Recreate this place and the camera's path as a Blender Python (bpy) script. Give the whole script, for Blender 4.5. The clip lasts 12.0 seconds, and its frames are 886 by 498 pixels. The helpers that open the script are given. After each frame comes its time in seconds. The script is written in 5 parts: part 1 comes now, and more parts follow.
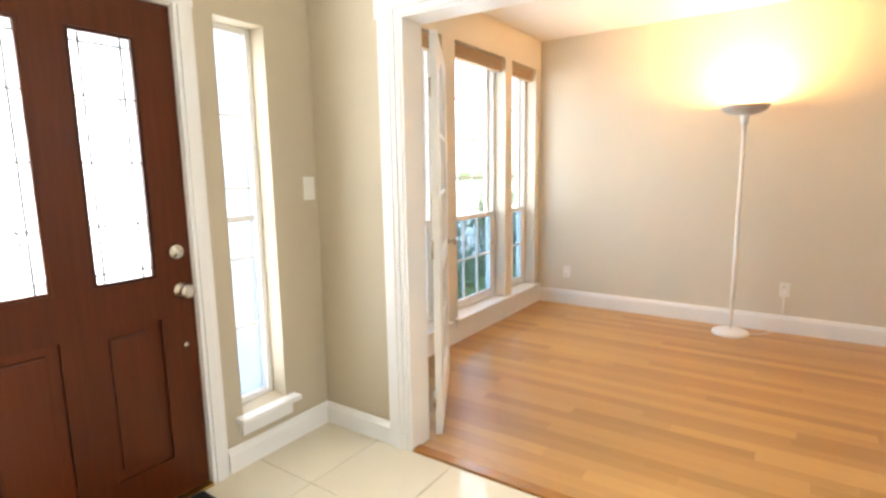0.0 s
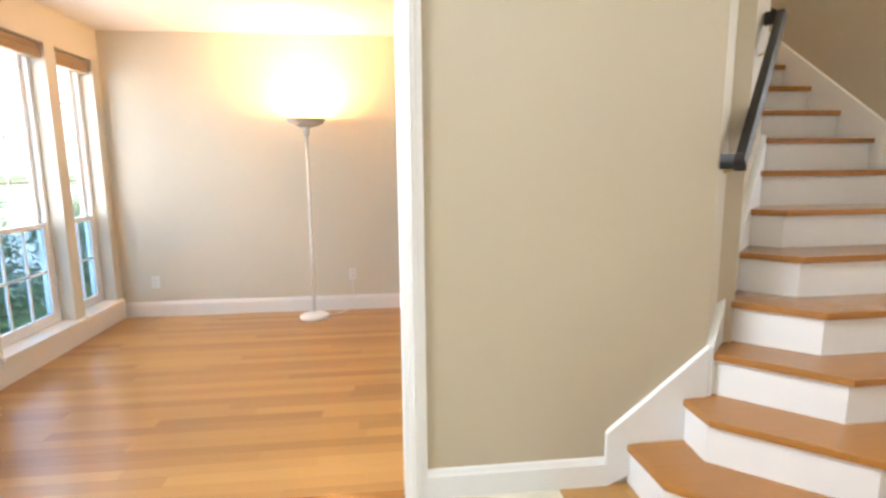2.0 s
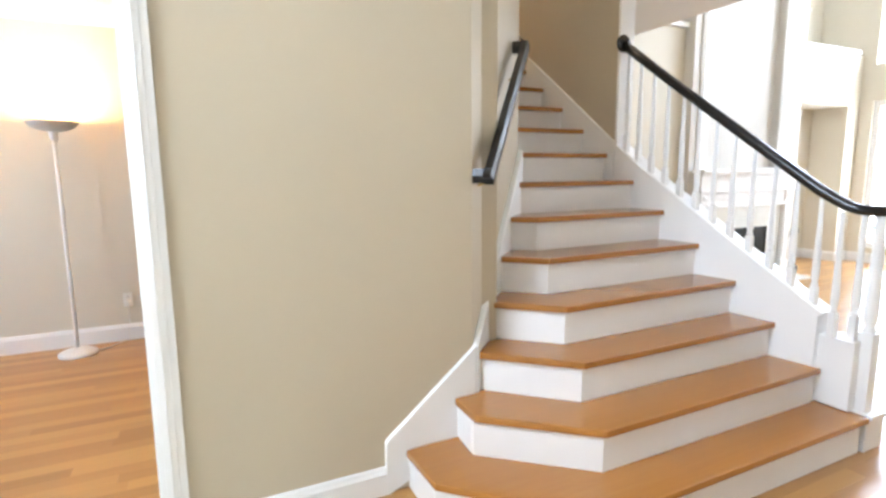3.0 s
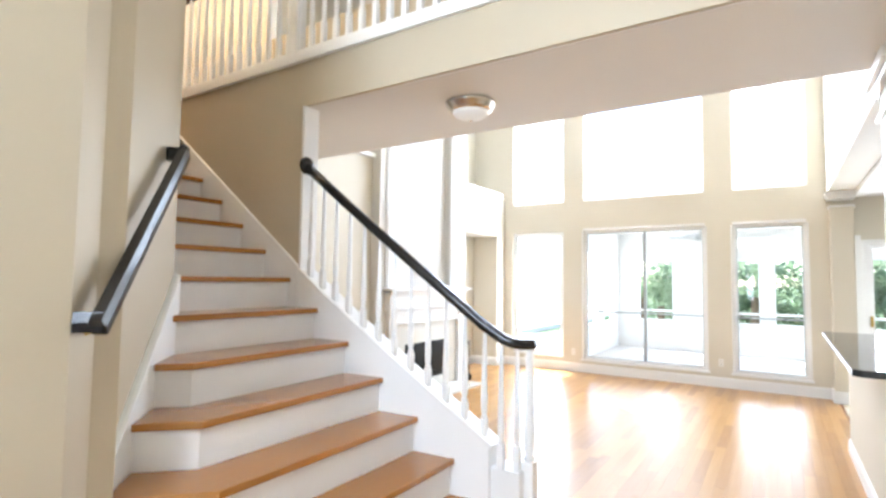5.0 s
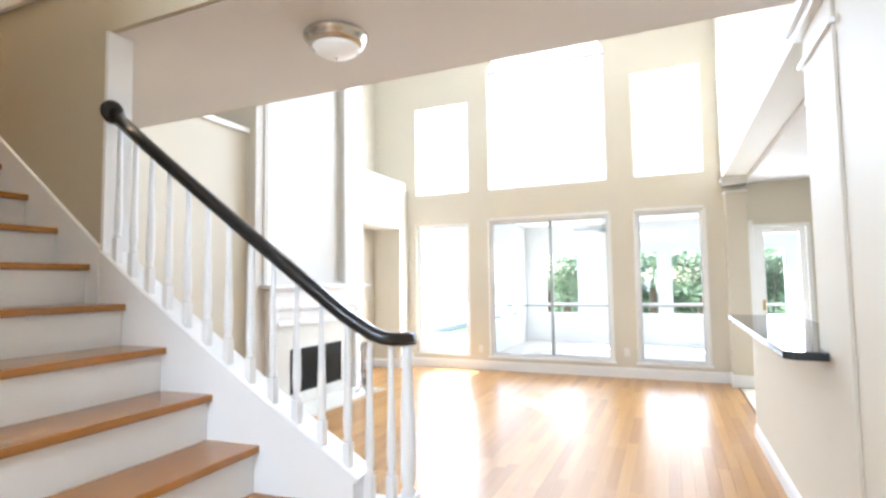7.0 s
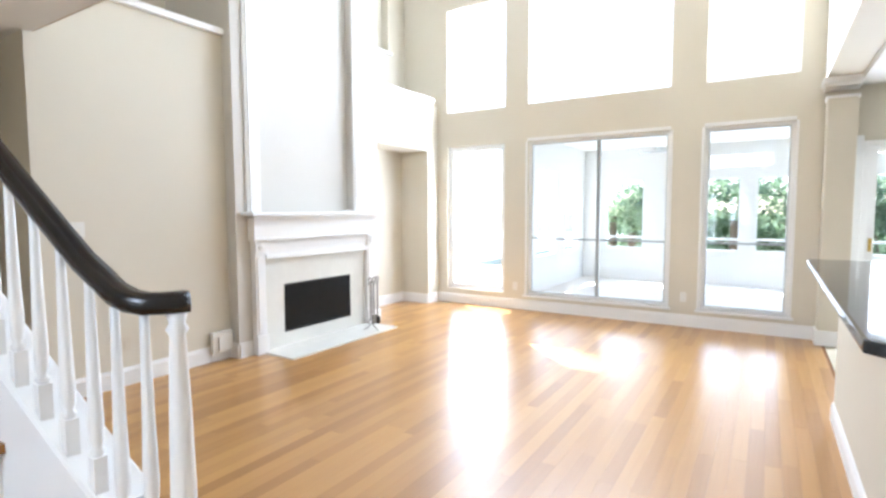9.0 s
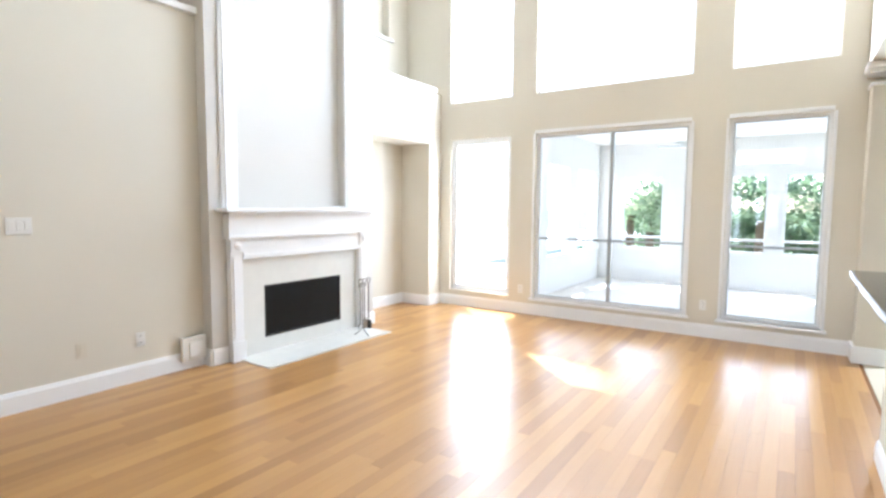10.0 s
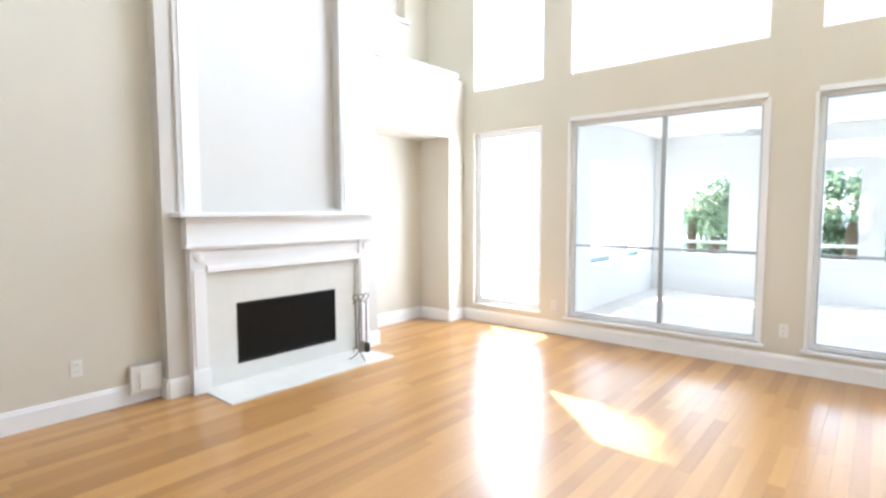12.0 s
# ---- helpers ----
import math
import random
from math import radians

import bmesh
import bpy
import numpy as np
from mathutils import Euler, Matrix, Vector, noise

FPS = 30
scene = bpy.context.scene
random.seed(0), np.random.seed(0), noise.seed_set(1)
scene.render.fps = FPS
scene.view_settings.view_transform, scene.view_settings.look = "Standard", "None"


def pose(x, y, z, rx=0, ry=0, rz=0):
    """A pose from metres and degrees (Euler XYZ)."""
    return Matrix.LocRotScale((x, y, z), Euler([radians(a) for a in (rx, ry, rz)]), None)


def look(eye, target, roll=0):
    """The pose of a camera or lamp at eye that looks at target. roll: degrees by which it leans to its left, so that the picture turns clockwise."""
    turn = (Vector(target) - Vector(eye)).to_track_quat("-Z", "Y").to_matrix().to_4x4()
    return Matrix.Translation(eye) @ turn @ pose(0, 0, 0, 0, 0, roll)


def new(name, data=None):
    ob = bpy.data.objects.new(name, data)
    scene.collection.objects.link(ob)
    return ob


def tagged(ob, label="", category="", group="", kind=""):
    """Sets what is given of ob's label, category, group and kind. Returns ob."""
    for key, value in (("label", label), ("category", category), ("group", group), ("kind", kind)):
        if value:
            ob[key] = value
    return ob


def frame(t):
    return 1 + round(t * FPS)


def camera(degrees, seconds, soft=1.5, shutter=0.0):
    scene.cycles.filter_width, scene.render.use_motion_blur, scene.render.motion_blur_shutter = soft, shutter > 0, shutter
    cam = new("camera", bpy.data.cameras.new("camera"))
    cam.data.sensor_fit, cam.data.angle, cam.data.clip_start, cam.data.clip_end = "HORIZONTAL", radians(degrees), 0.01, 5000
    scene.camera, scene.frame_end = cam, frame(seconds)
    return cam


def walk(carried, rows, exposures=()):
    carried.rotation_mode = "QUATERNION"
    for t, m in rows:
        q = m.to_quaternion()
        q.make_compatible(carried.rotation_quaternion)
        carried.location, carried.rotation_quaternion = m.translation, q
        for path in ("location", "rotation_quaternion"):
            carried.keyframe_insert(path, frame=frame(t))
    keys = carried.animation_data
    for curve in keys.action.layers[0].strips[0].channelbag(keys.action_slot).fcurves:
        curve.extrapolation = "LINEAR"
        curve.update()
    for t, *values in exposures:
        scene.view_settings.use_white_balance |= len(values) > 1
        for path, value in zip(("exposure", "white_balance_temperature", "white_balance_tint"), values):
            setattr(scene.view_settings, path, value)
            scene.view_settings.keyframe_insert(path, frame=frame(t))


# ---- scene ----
cam = camera(81.1, 12.0, soft=2.7)
# seconds, eye, target, lean
PATH = [
    (0, (1.42, 0.906, 1.366), (0.305, 2.54, 1.069), -0.9),
    (0.5, (1.454, 0.874, 1.381), (0.644, 2.677, 1.077), -0.4),
    (1, (1.536, 0.831, 1.429), (1.053, 2.745, 1.105), -0.2),
    (1.5, (1.599, 0.792, 1.436), (1.472, 2.761, 1.112), -0.1),
    (2, (1.727, 0.778, 1.378), (1.947, 2.742, 1.074), -0.5),
    (2.5, (1.836, 0.758, 1.397), (2.398, 2.653, 1.089), -0.6),
    (3, (1.972, 0.746, 1.408), (2.826, 2.532, 1.123), -0.6),
    (3.5, (2.087, 0.733, 1.408), (3.205, 2.377, 1.194), -0.4),
    (5.5, (2.494, 0.998, 1.573), (4.235, 1.962, 1.772), 0.5),
    (6, (2.646, 0.977, 1.544), (4.413, 1.884, 1.778), -0.1),
    (6.5, (2.831, 1.046, 1.496), (4.637, 1.882, 1.696), -0.4),
    (7, (3.099, 1.11, 1.435), (4.93, 1.905, 1.563), -0.8),
    (7.5, (3.39, 1.061, 1.416), (5.206, 1.898, 1.438), -0.5),
    (9.5, (4.506, 0.842, 1.441), (6.171, 1.939, 1.283), 0.2),
    (10, (4.772, 0.907, 1.45), (6.423, 2.023, 1.289), 0.4),
    (10.5, (5.095, 0.926, 1.447), (6.709, 2.097, 1.287), 0.1),
    (11, (5.366, 0.965, 1.438), (6.947, 2.181, 1.285), 0.1),
    (11.5, (5.559, 1.068, 1.443), (7.126, 2.301, 1.291), 0.1),
    (12, (5.81, 1.097, 1.436), (7.333, 2.384, 1.289), -0.1),
]

EXPOSURE_START, EXPOSURE_END = 2.19, 2.25
walk(cam, [(t, look(eye, goal, lean)) for t, eye, goal, lean in PATH], [(0.0, EXPOSURE_START, 6700, 10), (1.0, EXPOSURE_START - 0.03, 6700, 10), (2.0, EXPOSURE_START + 0.04, 6200, 10), (3.5, EXPOSURE_START + 0.12, 5700, 9), (5.3, EXPOSURE_END + 0.16, 5700, 9), (7.0, EXPOSURE_END + 0.04, 5650, 9), (9.3, EXPOSURE_END - 0.08, 5560, 9), (12.0, EXPOSURE_END - 0.08, 5540, 9)])

# ---------- world, sun, large lights ----------
SUN_WAY = Vector((-1.76, -1.90, -2.90)).normalized()
world = bpy.data.worlds.new("world")
scene.world = world
world.use_nodes = True
wn = world.node_tree.nodes
sky = wn.new("ShaderNodeTexSky")
sky.sky_type = "NISHITA"
sky.sun_disc = False
sky.sun_elevation = math.asin(-SUN_WAY.z)
sky.sun_rotation = math.atan2(-SUN_WAY.x, -SUN_WAY.y)
world.node_tree.links.new(sky.outputs[0], wn["Background"].inputs[0])
wn["Background"].inputs[1].default_value = 0.15

sun = new("sun", bpy.data.lights.new("sun", "SUN"))
sun.data.energy, sun.data.angle, sun.data.color = 5.0, radians(0.5), (1.0, 0.95, 0.86)
sun.matrix_world = look((20, 12, 20), Vector((20, 12, 20)) + SUN_WAY)


def window_light(x, y, z, wide, high, toward, watts, color=(0.95, 0.97, 1.0)):
    """Sky light standing in a window's opening, shining along +x or -x."""
    lamp = new("window_light", bpy.data.lights.new("window_light", "AREA"))
    lamp.data.shape, lamp.data.size, lamp.data.size_y = "RECTANGLE", wide, high
    lamp.data.energy, lamp.data.color = watts, color
    lamp.matrix_world = look((x, y, z), (x + toward, y, z))
    return lamp


window_light(11.36, 4.657, 3.73, 0.97, 1.53, -1, 14.08)
window_light(11.36, 2.857, 3.96, 1.87, 2.0, -1, 38.4)
window_light(11.36, 1.067, 3.73, 0.90, 1.55, -1, 16.64)
window_light(11.36, 4.657, 1.32, 0.95, 2.16, -1, 17.92)
window_light(11.40, 2.857, 1.33, 1.84, 2.14, -1, 2.8)
window_light(11.40, 1.08, 1.33, 0.86, 2.14, -1, 1.3)
# added daylight for the foyer, in an unseen window over the front door
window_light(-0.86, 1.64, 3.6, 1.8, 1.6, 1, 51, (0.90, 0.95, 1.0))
window_light(-0.80, 1.64, 1.4, 0.56, 0.86, 1, 6)
window_light(-0.785, 2.376, 1.17, 0.17, 1.6, 1, 1.3)
window_light(11.36, -0.295, 1.08, 0.6, 2.0, -1, 20.48)
for wy, ww in ((3.74, 0.74), (4.73, 0.75), (5.53, 0.45)):
    window_light(-0.985, wy, 1.26, ww, 1.95, 1, 7.5 * ww, (0.90, 0.95, 1.0))
# sky light in the patio's garden openings
for py, pw in ((3.53, 0.86), (1.675, 0.75), (0.665, 0.83), (-0.6, 1.2)):
    window_light(15.98, py, 1.36, pw, 1.5, -1, 4.2 * pw)


# ---------- materials ----------
def material(name, color, rough=0.5, metal=0.0, vary=0.06, scale=6.0, bump=0.02, bump_scale=180.0, coat=0.0, rnd=0.0):
    m = bpy.data.materials.new(name)
    m.use_nodes = True
    n, l = m.node_tree.nodes, m.node_tree.links
    b = n["Principled BSDF"]
    b.inputs["Roughness"].default_value = rough
    b.inputs["Metallic"].default_value = metal
    b.inputs["Coat Weight"].default_value = coat
    b.inputs["Coat Roughness"].default_value = 0.12
    tc = n.new("ShaderNodeTexCoord")
    big = n.new("ShaderNodeTexNoise")
    big.inputs["Scale"].default_value = scale
    big.inputs["Detail"].default_value = 4
    l.new(tc.outputs["Object"], big.inputs["Vector"])
    ramp = n.new("ShaderNodeMapRange")
    ramp.inputs[3].default_value, ramp.inputs[4].default_value = 1 - vary, 1 + vary
    l.new(big.outputs["Fac"], ramp.inputs[0])
    hsv = n.new("ShaderNodeHueSaturation")
    hsv.inputs["Color"].default_value = (*color, 1)
    value = ramp.outputs[0]
    if rnd:
        info = n.new("ShaderNodeObjectInfo")
        isl = n.new("ShaderNodeMapRange")
        isl.inputs[3].default_value, isl.inputs[4].default_value = 1 - rnd, 1 + rnd
        l.new(info.outputs["Random"], isl.inputs[0])
        mul = n.new("ShaderNodeMath")
        mul.operation = "MULTIPLY"
        l.new(value, mul.inputs[0])
        l.new(isl.outputs[0], mul.inputs[1])
        value = mul.outputs[0]
    l.new(value, hsv.inputs["Value"])
    l.new(hsv.outputs[0], b.inputs["Base Color"])
    if bump:
        fine = n.new("ShaderNodeTexNoise")
        fine.inputs["Scale"].default_value = bump_scale
        fine.inputs["Detail"].default_value = 3
        l.new(tc.outputs["Object"], fine.inputs["Vector"])
        bp = n.new("ShaderNodeBump")
        bp.inputs["Strength"].default_value = bump
        bp.inputs["Distance"].default_value = 0.01
        l.new(fine.outputs["Fac"], bp.inputs["Height"])
        l.new(bp.outputs[0], b.inputs["Normal"])
    return m


def wood(name, dark, light, rough, along="X", island=False, coat=0.3, grainy=0.36, sheen=0.5):
    m = bpy.data.materials.new(name)
    m.use_nodes = True
    n, l = m.node_tree.nodes, m.node_tree.links
    b = n["Principled BSDF"]
    b.inputs["Roughness"].default_value = rough
    b.inputs["Coat Weight"].default_value = coat
    b.inputs["Coat Roughness"].default_value = 0.2
    b.inputs["Specular IOR Level"].default_value = sheen
    tc = n.new("ShaderNodeTexCoord")
    if island:
        who = n.new("ShaderNodeNewGeometry").outputs["Random Per Island"]
    else:
        who = n.new("ShaderNodeObjectInfo").outputs["Random"]
    shift = n.new("ShaderNodeVectorMath")
    shift.operation = "ADD"
    comb = n.new("ShaderNodeCombineXYZ")
    k = n.new("ShaderNodeMath")
    k.operation = "MULTIPLY"
    k.inputs[1].default_value = 37.0
    l.new(who, k.inputs[0])
    for i in range(3):
        l.new(k.outputs[0], comb.inputs[i])
    l.new(tc.outputs["Object"], shift.inputs[0])
    l.new(comb.outputs[0], shift.inputs[1])
    mp = n.new("ShaderNodeMapping")
    mp.inputs["Scale"].default_value = {"X": (1.2, 26, 26), "Y": (26, 1.2, 26), "Z": (26, 26, 1.2)}[along]
    l.new(shift.outputs[0], mp.inputs["Vector"])
    grain = n.new("ShaderNodeTexNoise")
    grain.inputs["Scale"].default_value = 2.2
    grain.inputs["Detail"].default_value = 7
    grain.inputs["Distortion"].default_value = 0.5
    l.new(mp.outputs[0], grain.inputs["Vector"])
    add = n.new("ShaderNodeMath")
    add.operation = "MULTIPLY_ADD"
    add.inputs[1].default_value = 0.56
    l.new(who, add.inputs[0])
    half = n.new("ShaderNodeMath")
    half.operation = "MULTIPLY"
    half.inputs[1].default_value = grainy
    l.new(grain.outputs["Fac"], half.inputs[0])
    l.new(half.outputs[0], add.inputs[2])
    ramp = n.new("ShaderNodeValToRGB")
    ramp.color_ramp.elements[0].position, ramp.color_ramp.elements[0].color = 0.05, (*light, 1)
    ramp.color_ramp.elements[1].position, ramp.color_ramp.elements[1].color = 1.0, (*dark, 1)
    l.new(add.outputs[0], ramp.inputs[0])
    l.new(ramp.outputs[0], b.inputs["Base Color"])
    rg = n.new("ShaderNodeMapRange")
    rg.inputs[3].default_value, rg.inputs[4].default_value = rough - 0.05, rough + 0.08
    l.new(grain.outputs["Fac"], rg.inputs[0])
    l.new(rg.outputs[0], b.inputs["Roughness"])
    bp = n.new("ShaderNodeBump")
    bp.inputs["Strength"].default_value = 0.05
    bp.inputs["Distance"].default_value = 0.004
    l.new(grain.outputs["Fac"], bp.inputs["Height"])
    l.new(bp.outputs[0], b.inputs["Normal"])
    return m


def glass(name, tint=(1, 1, 1), gloss=0.06, rough=0.0, wave=0.0):
    m = bpy.data.materials.new(name)
    m.use_nodes = True
    n, l = m.node_tree.nodes, m.node_tree.links
    n.remove(n["Principled BSDF"])
    clear = n.new("ShaderNodeBsdfTransparent")
    clear.inputs[0].default_value = (*tint, 1)
    shine = n.new("ShaderNodeBsdfGlossy")
    shine.inputs["Roughness"].default_value = rough
    facing = n.new("ShaderNodeLayerWeight")
    facing.inputs[0].default_value = 0.5
    power = n.new("ShaderNodeMath")
    power.operation = "POWER"
    power.inputs[1].default_value = 4.0
    l.new(facing.outputs["Facing"], power.inputs[0])
    lw = n.new("ShaderNodeMath")
    lw.operation = "MULTIPLY_ADD"
    lw.inputs[1].default_value, lw.inputs[2].default_value = 0.8, 0.035
    l.new(power.outputs[0], lw.inputs[0])
    mix = n.new("ShaderNodeMixShader")
    l.new(lw.outputs[0], mix.inputs[0])
    l.new(clear.outputs[0], mix.inputs[1])
    l.new(shine.outputs[0], mix.inputs[2])
    l.new(mix.outputs[0], n["Material Output"].inputs[0])
    if wave:
        milk = n.new("ShaderNodeBsdfTranslucent")
        milk.inputs[0].default_value = (0.92, 0.94, 0.95, 1)
        blend = n.new("ShaderNodeMixShader")
        blend.inputs[0].default_value = 0.6
        l.new(mix.outputs[0], blend.inputs[1])
        l.new(milk.outputs[0], blend.inputs[2])
        l.new(blend.outputs[0], n["Material Output"].inputs[0])
        tex = n.new("ShaderNodeTexNoise")
        tex.inputs["Scale"].default_value = 40
        bp = n.new("ShaderNodeBump")
        bp.inputs["Strength"].default_value = wave
        l.new(tex.outputs["Fac"], bp.inputs["Height"])
        l.new(bp.outputs[0], shine.inputs["Normal"])
    return m


def glowing(name, color, power):
    m = bpy.data.materials.new(name)
    m.use_nodes = True
    b = m.node_tree.nodes["Principled BSDF"]
    b.inputs["Base Color"].default_value = (*color, 1)
    b.inputs["Emission Color"].default_value = (*color, 1)
    b.inputs["Emission Strength"].default_value = power
    return m


def leaf(name, color, through_color):
    """Leaf blade: a soft glossy face that lets part of the sun through."""
    m = material(name, color, 0.45, vary=0.4, scale=6, bump=0.0)
    n, l = m.node_tree.nodes, m.node_tree.links
    thin = n.new("ShaderNodeBsdfTranslucent")
    thin.inputs["Color"].default_value = (*through_color, 1)
    mix = n.new("ShaderNodeMixShader")
    mix.inputs[0].default_value = 0.45
    l.new(n["Principled BSDF"].outputs[0], mix.inputs[1])
    l.new(thin.outputs[0], mix.inputs[2])
    l.new(mix.outputs[0], n["Material Output"].inputs["Surface"])
    return m


# One wall paint in two tones; BEIGE has shade and lamp warmth coloured in.
BEIGE = material("wall_paint_shade_tone", (0.515, 0.448, 0.332), 0.6, vary=0.03, scale=1.5, bump=0.06, bump_scale=260)
PALE = material("wall_paint_lit_tone", (0.66, 0.617, 0.518), 0.6, vary=0.03, scale=1.5, bump=0.06, bump_scale=260)
BREAST_WHITE = material("warm_white_paint", (0.62, 0.597, 0.553), 0.55, vary=0.03, scale=1.5, bump=0.05, bump_scale=240)
CEIL = material("ceiling_paint", (0.74, 0.72, 0.69), 0.8, vary=0.02, scale=2, bump=0.12, bump_scale=120)
WHITE = material("white_trim_paint", (0.83, 0.83, 0.825), 0.35, vary=0.03, scale=5, bump=0.015, bump_scale=90)
PLASTIC = material("white_plastic", (0.78, 0.77, 0.73), 0.3, vary=0.02, scale=20, bump=0.0)
BONE = material("beige_plastic", (0.64, 0.585, 0.48), 0.35, vary=0.02, scale=20, bump=0.0)
OAK_X = wood("oak_boards", (0.25, 0.111, 0.026), (0.52, 0.288, 0.088), 0.30, grainy=0.2, coat=0.2)
OAK_FAR = wood("oak_boards_far", (0.25, 0.111, 0.026), (0.52, 0.288, 0.088), 0.30, island=True, grainy=0.2, coat=0.2)
TREAD = wood("oak_tread", (0.26, 0.10, 0.018), (0.45, 0.20, 0.044), 0.2, grainy=0.3)
MAHOGANY = wood("mahogany", (0.003, 0.0008, 0.0004), (0.145, 0.030, 0.004), 0.36, along="Z", coat=0.0, sheen=0.22)
GROUT = material("grout", (0.55, 0.49, 0.37), 0.9, vary=0.1, scale=30)
SUBFLOOR = material("dark_joint", (0.22, 0.105, 0.035), 0.9)
TILE = material("cream_glazed_tile", (0.70, 0.64, 0.50), 0.06, vary=0.05, scale=4, bump=0.01, bump_scale=12, rnd=0.03)
EBONY = material("black_lacquered_wood", (0.012, 0.010, 0.009), 0.22, vary=0.3, scale=12, bump=0.02, bump_scale=60)
NICKEL = material("brushed_nickel", (0.62, 0.58, 0.52), 0.25, metal=1.0, vary=0.05, scale=30, bump=0.01)
IRON = material("dark_iron", (0.05, 0.048, 0.045), 0.4, metal=0.8, vary=0.2, scale=40, bump=0.05)
STEEL = material("pewter_steel", (0.27, 0.26, 0.24), 0.3, metal=1.0, vary=0.1, scale=40, bump=0.02)
BLACK = material("black_firebox", (0.012, 0.012, 0.012), 0.6, vary=0.4, scale=8, bump=0.1, bump_scale=40)
MARBLE = material("pale_hearth_stone", (0.72, 0.71, 0.66), 0.22, vary=0.06, scale=9, bump=0.01, bump_scale=30)
GRANITE = material("black_granite", (0.035, 0.038, 0.04), 0.06, vary=0.35, scale=60, bump=0.0)
ALU = material("grey_window_frame", (0.36, 0.38, 0.38), 0.4, metal=0.3, vary=0.05, scale=20, bump=0.0)
SASH = material("pale_metal_sash", (0.56, 0.58, 0.58), 0.4, metal=0.2, vary=0.05, scale=20, bump=0.0)
BLIND = material("bamboo_blind", (0.36, 0.25, 0.14), 0.7, vary=0.2, scale=40, bump=0.2, bump_scale=90)
LEAF = leaf("leaf", (0.13, 0.20, 0.12), (0.28, 0.38, 0.22))
LEAF_PALE = leaf("palm_leaf", (0.17, 0.24, 0.12), (0.36, 0.47, 0.25))
BARK = material("bark", (0.12, 0.09, 0.06), 0.9, vary=0.3, scale=14, bump=0.4, bump_scale=30)
GRASS = material("lawn", (0.07, 0.11, 0.03), 0.9, vary=0.35, scale=3, bump=0.3, bump_scale=60)
PAVE = material("pale_patio_concrete", (0.66, 0.64, 0.60), 0.7, vary=0.08, scale=3, bump=0.08, bump_scale=70)
STUCCO = material("white_stucco", (0.80, 0.79, 0.77), 0.8, vary=0.05, scale=3, bump=0.2, bump_scale=90)
GLASS = glass("window_glass")
LEADED = glass("bevelled_glass", (0.97, 0.98, 0.97), rough=0.15, wave=0.3)
FROST = glowing("frosted_lamp_glass", (0.85, 0.84, 0.80), 0.03)
BULB = glowing("warm_bulb", (1.0, 0.72, 0.38), 12.0)
SCREENED = glass("screened_glass", (0.42, 0.52, 0.60))
MILKY = glass("obscured_glass", (0.80, 0.86, 0.90), rough=0.25, wave=0.2)
LEAD = material("lead_came", (0.22, 0.22, 0.21), 0.4, metal=0.8)
BRASS = material("brass", (0.55, 0.38, 0.12), 0.3, metal=1.0)
MAT = material("dark_door_mat", (0.03, 0.028, 0.025), 0.95, vary=0.3, scale=50, bump=0.5, bump_scale=200)


# ---------- mesh helpers ----------
def box(bm, x0, x1, y0, y1, z0, z1, bevel=0.0):
    vs = [bm.verts.new(p) for p in ((x0, y0, z0), (x1, y0, z0), (x1, y1, z0), (x0, y1, z0), (x0, y0, z1), (x1, y0, z1), (x1, y1, z1), (x0, y1, z1))]
    fs = [bm.faces.new([vs[i] for i in q]) for q in ((3, 2, 1, 0), (4, 5, 6, 7), (0, 1, 5, 4), (1, 2, 6, 5), (2, 3, 7, 6), (3, 0, 4, 7))]
    if bevel:
        es = {e for f in fs for e in f.edges}
        bmesh.ops.bevel(bm, geom=list(es), offset=bevel, segments=2, affect="EDGES", profile=0.7)
    return bm


def prism(bm, outline, z0, z1, bevel=0.0):
    area = sum(a[0] * b[1] - b[0] * a[1] for a, b in zip(outline, outline[1:] + outline[:1]))
    if area < 0:
        outline = outline[::-1]
    lo = [bm.verts.new((x, y, z0)) for x, y in outline]
    hi = [bm.verts.new((x, y, z1)) for x, y in outline]
    fs = [bm.faces.new(lo[::-1]), bm.faces.new(hi)]
    n = len(lo)
    for i in range(n):
        fs.append(bm.faces.new((lo[i], lo[(i + 1) % n], hi[(i + 1) % n], hi[i])))
    if bevel:
        bmesh.ops.bevel(bm, geom=list({e for f in fs for e in f.edges}), offset=bevel, segments=2, affect="EDGES", profile=0.7)
    return bm


def turned(bm, profile, x=0.0, y=0.0, sides=16):
    """A lathe shape round a vertical axis. profile: (radius, z) from below."""
    rings = [[bm.verts.new((x + r * math.cos(a), y + r * math.sin(a), z)) for a in [2 * math.pi * i / sides for i in range(sides)]] for r, z in profile]
    for a, b in zip(rings, rings[1:]):
        for i in range(sides):
            f = bm.faces.new((a[i], a[(i + 1) % sides], b[(i + 1) % sides], b[i]))
            f.smooth = True
    bm.faces.new(rings[0][::-1])
    bm.faces.new(rings[-1])
    return bm


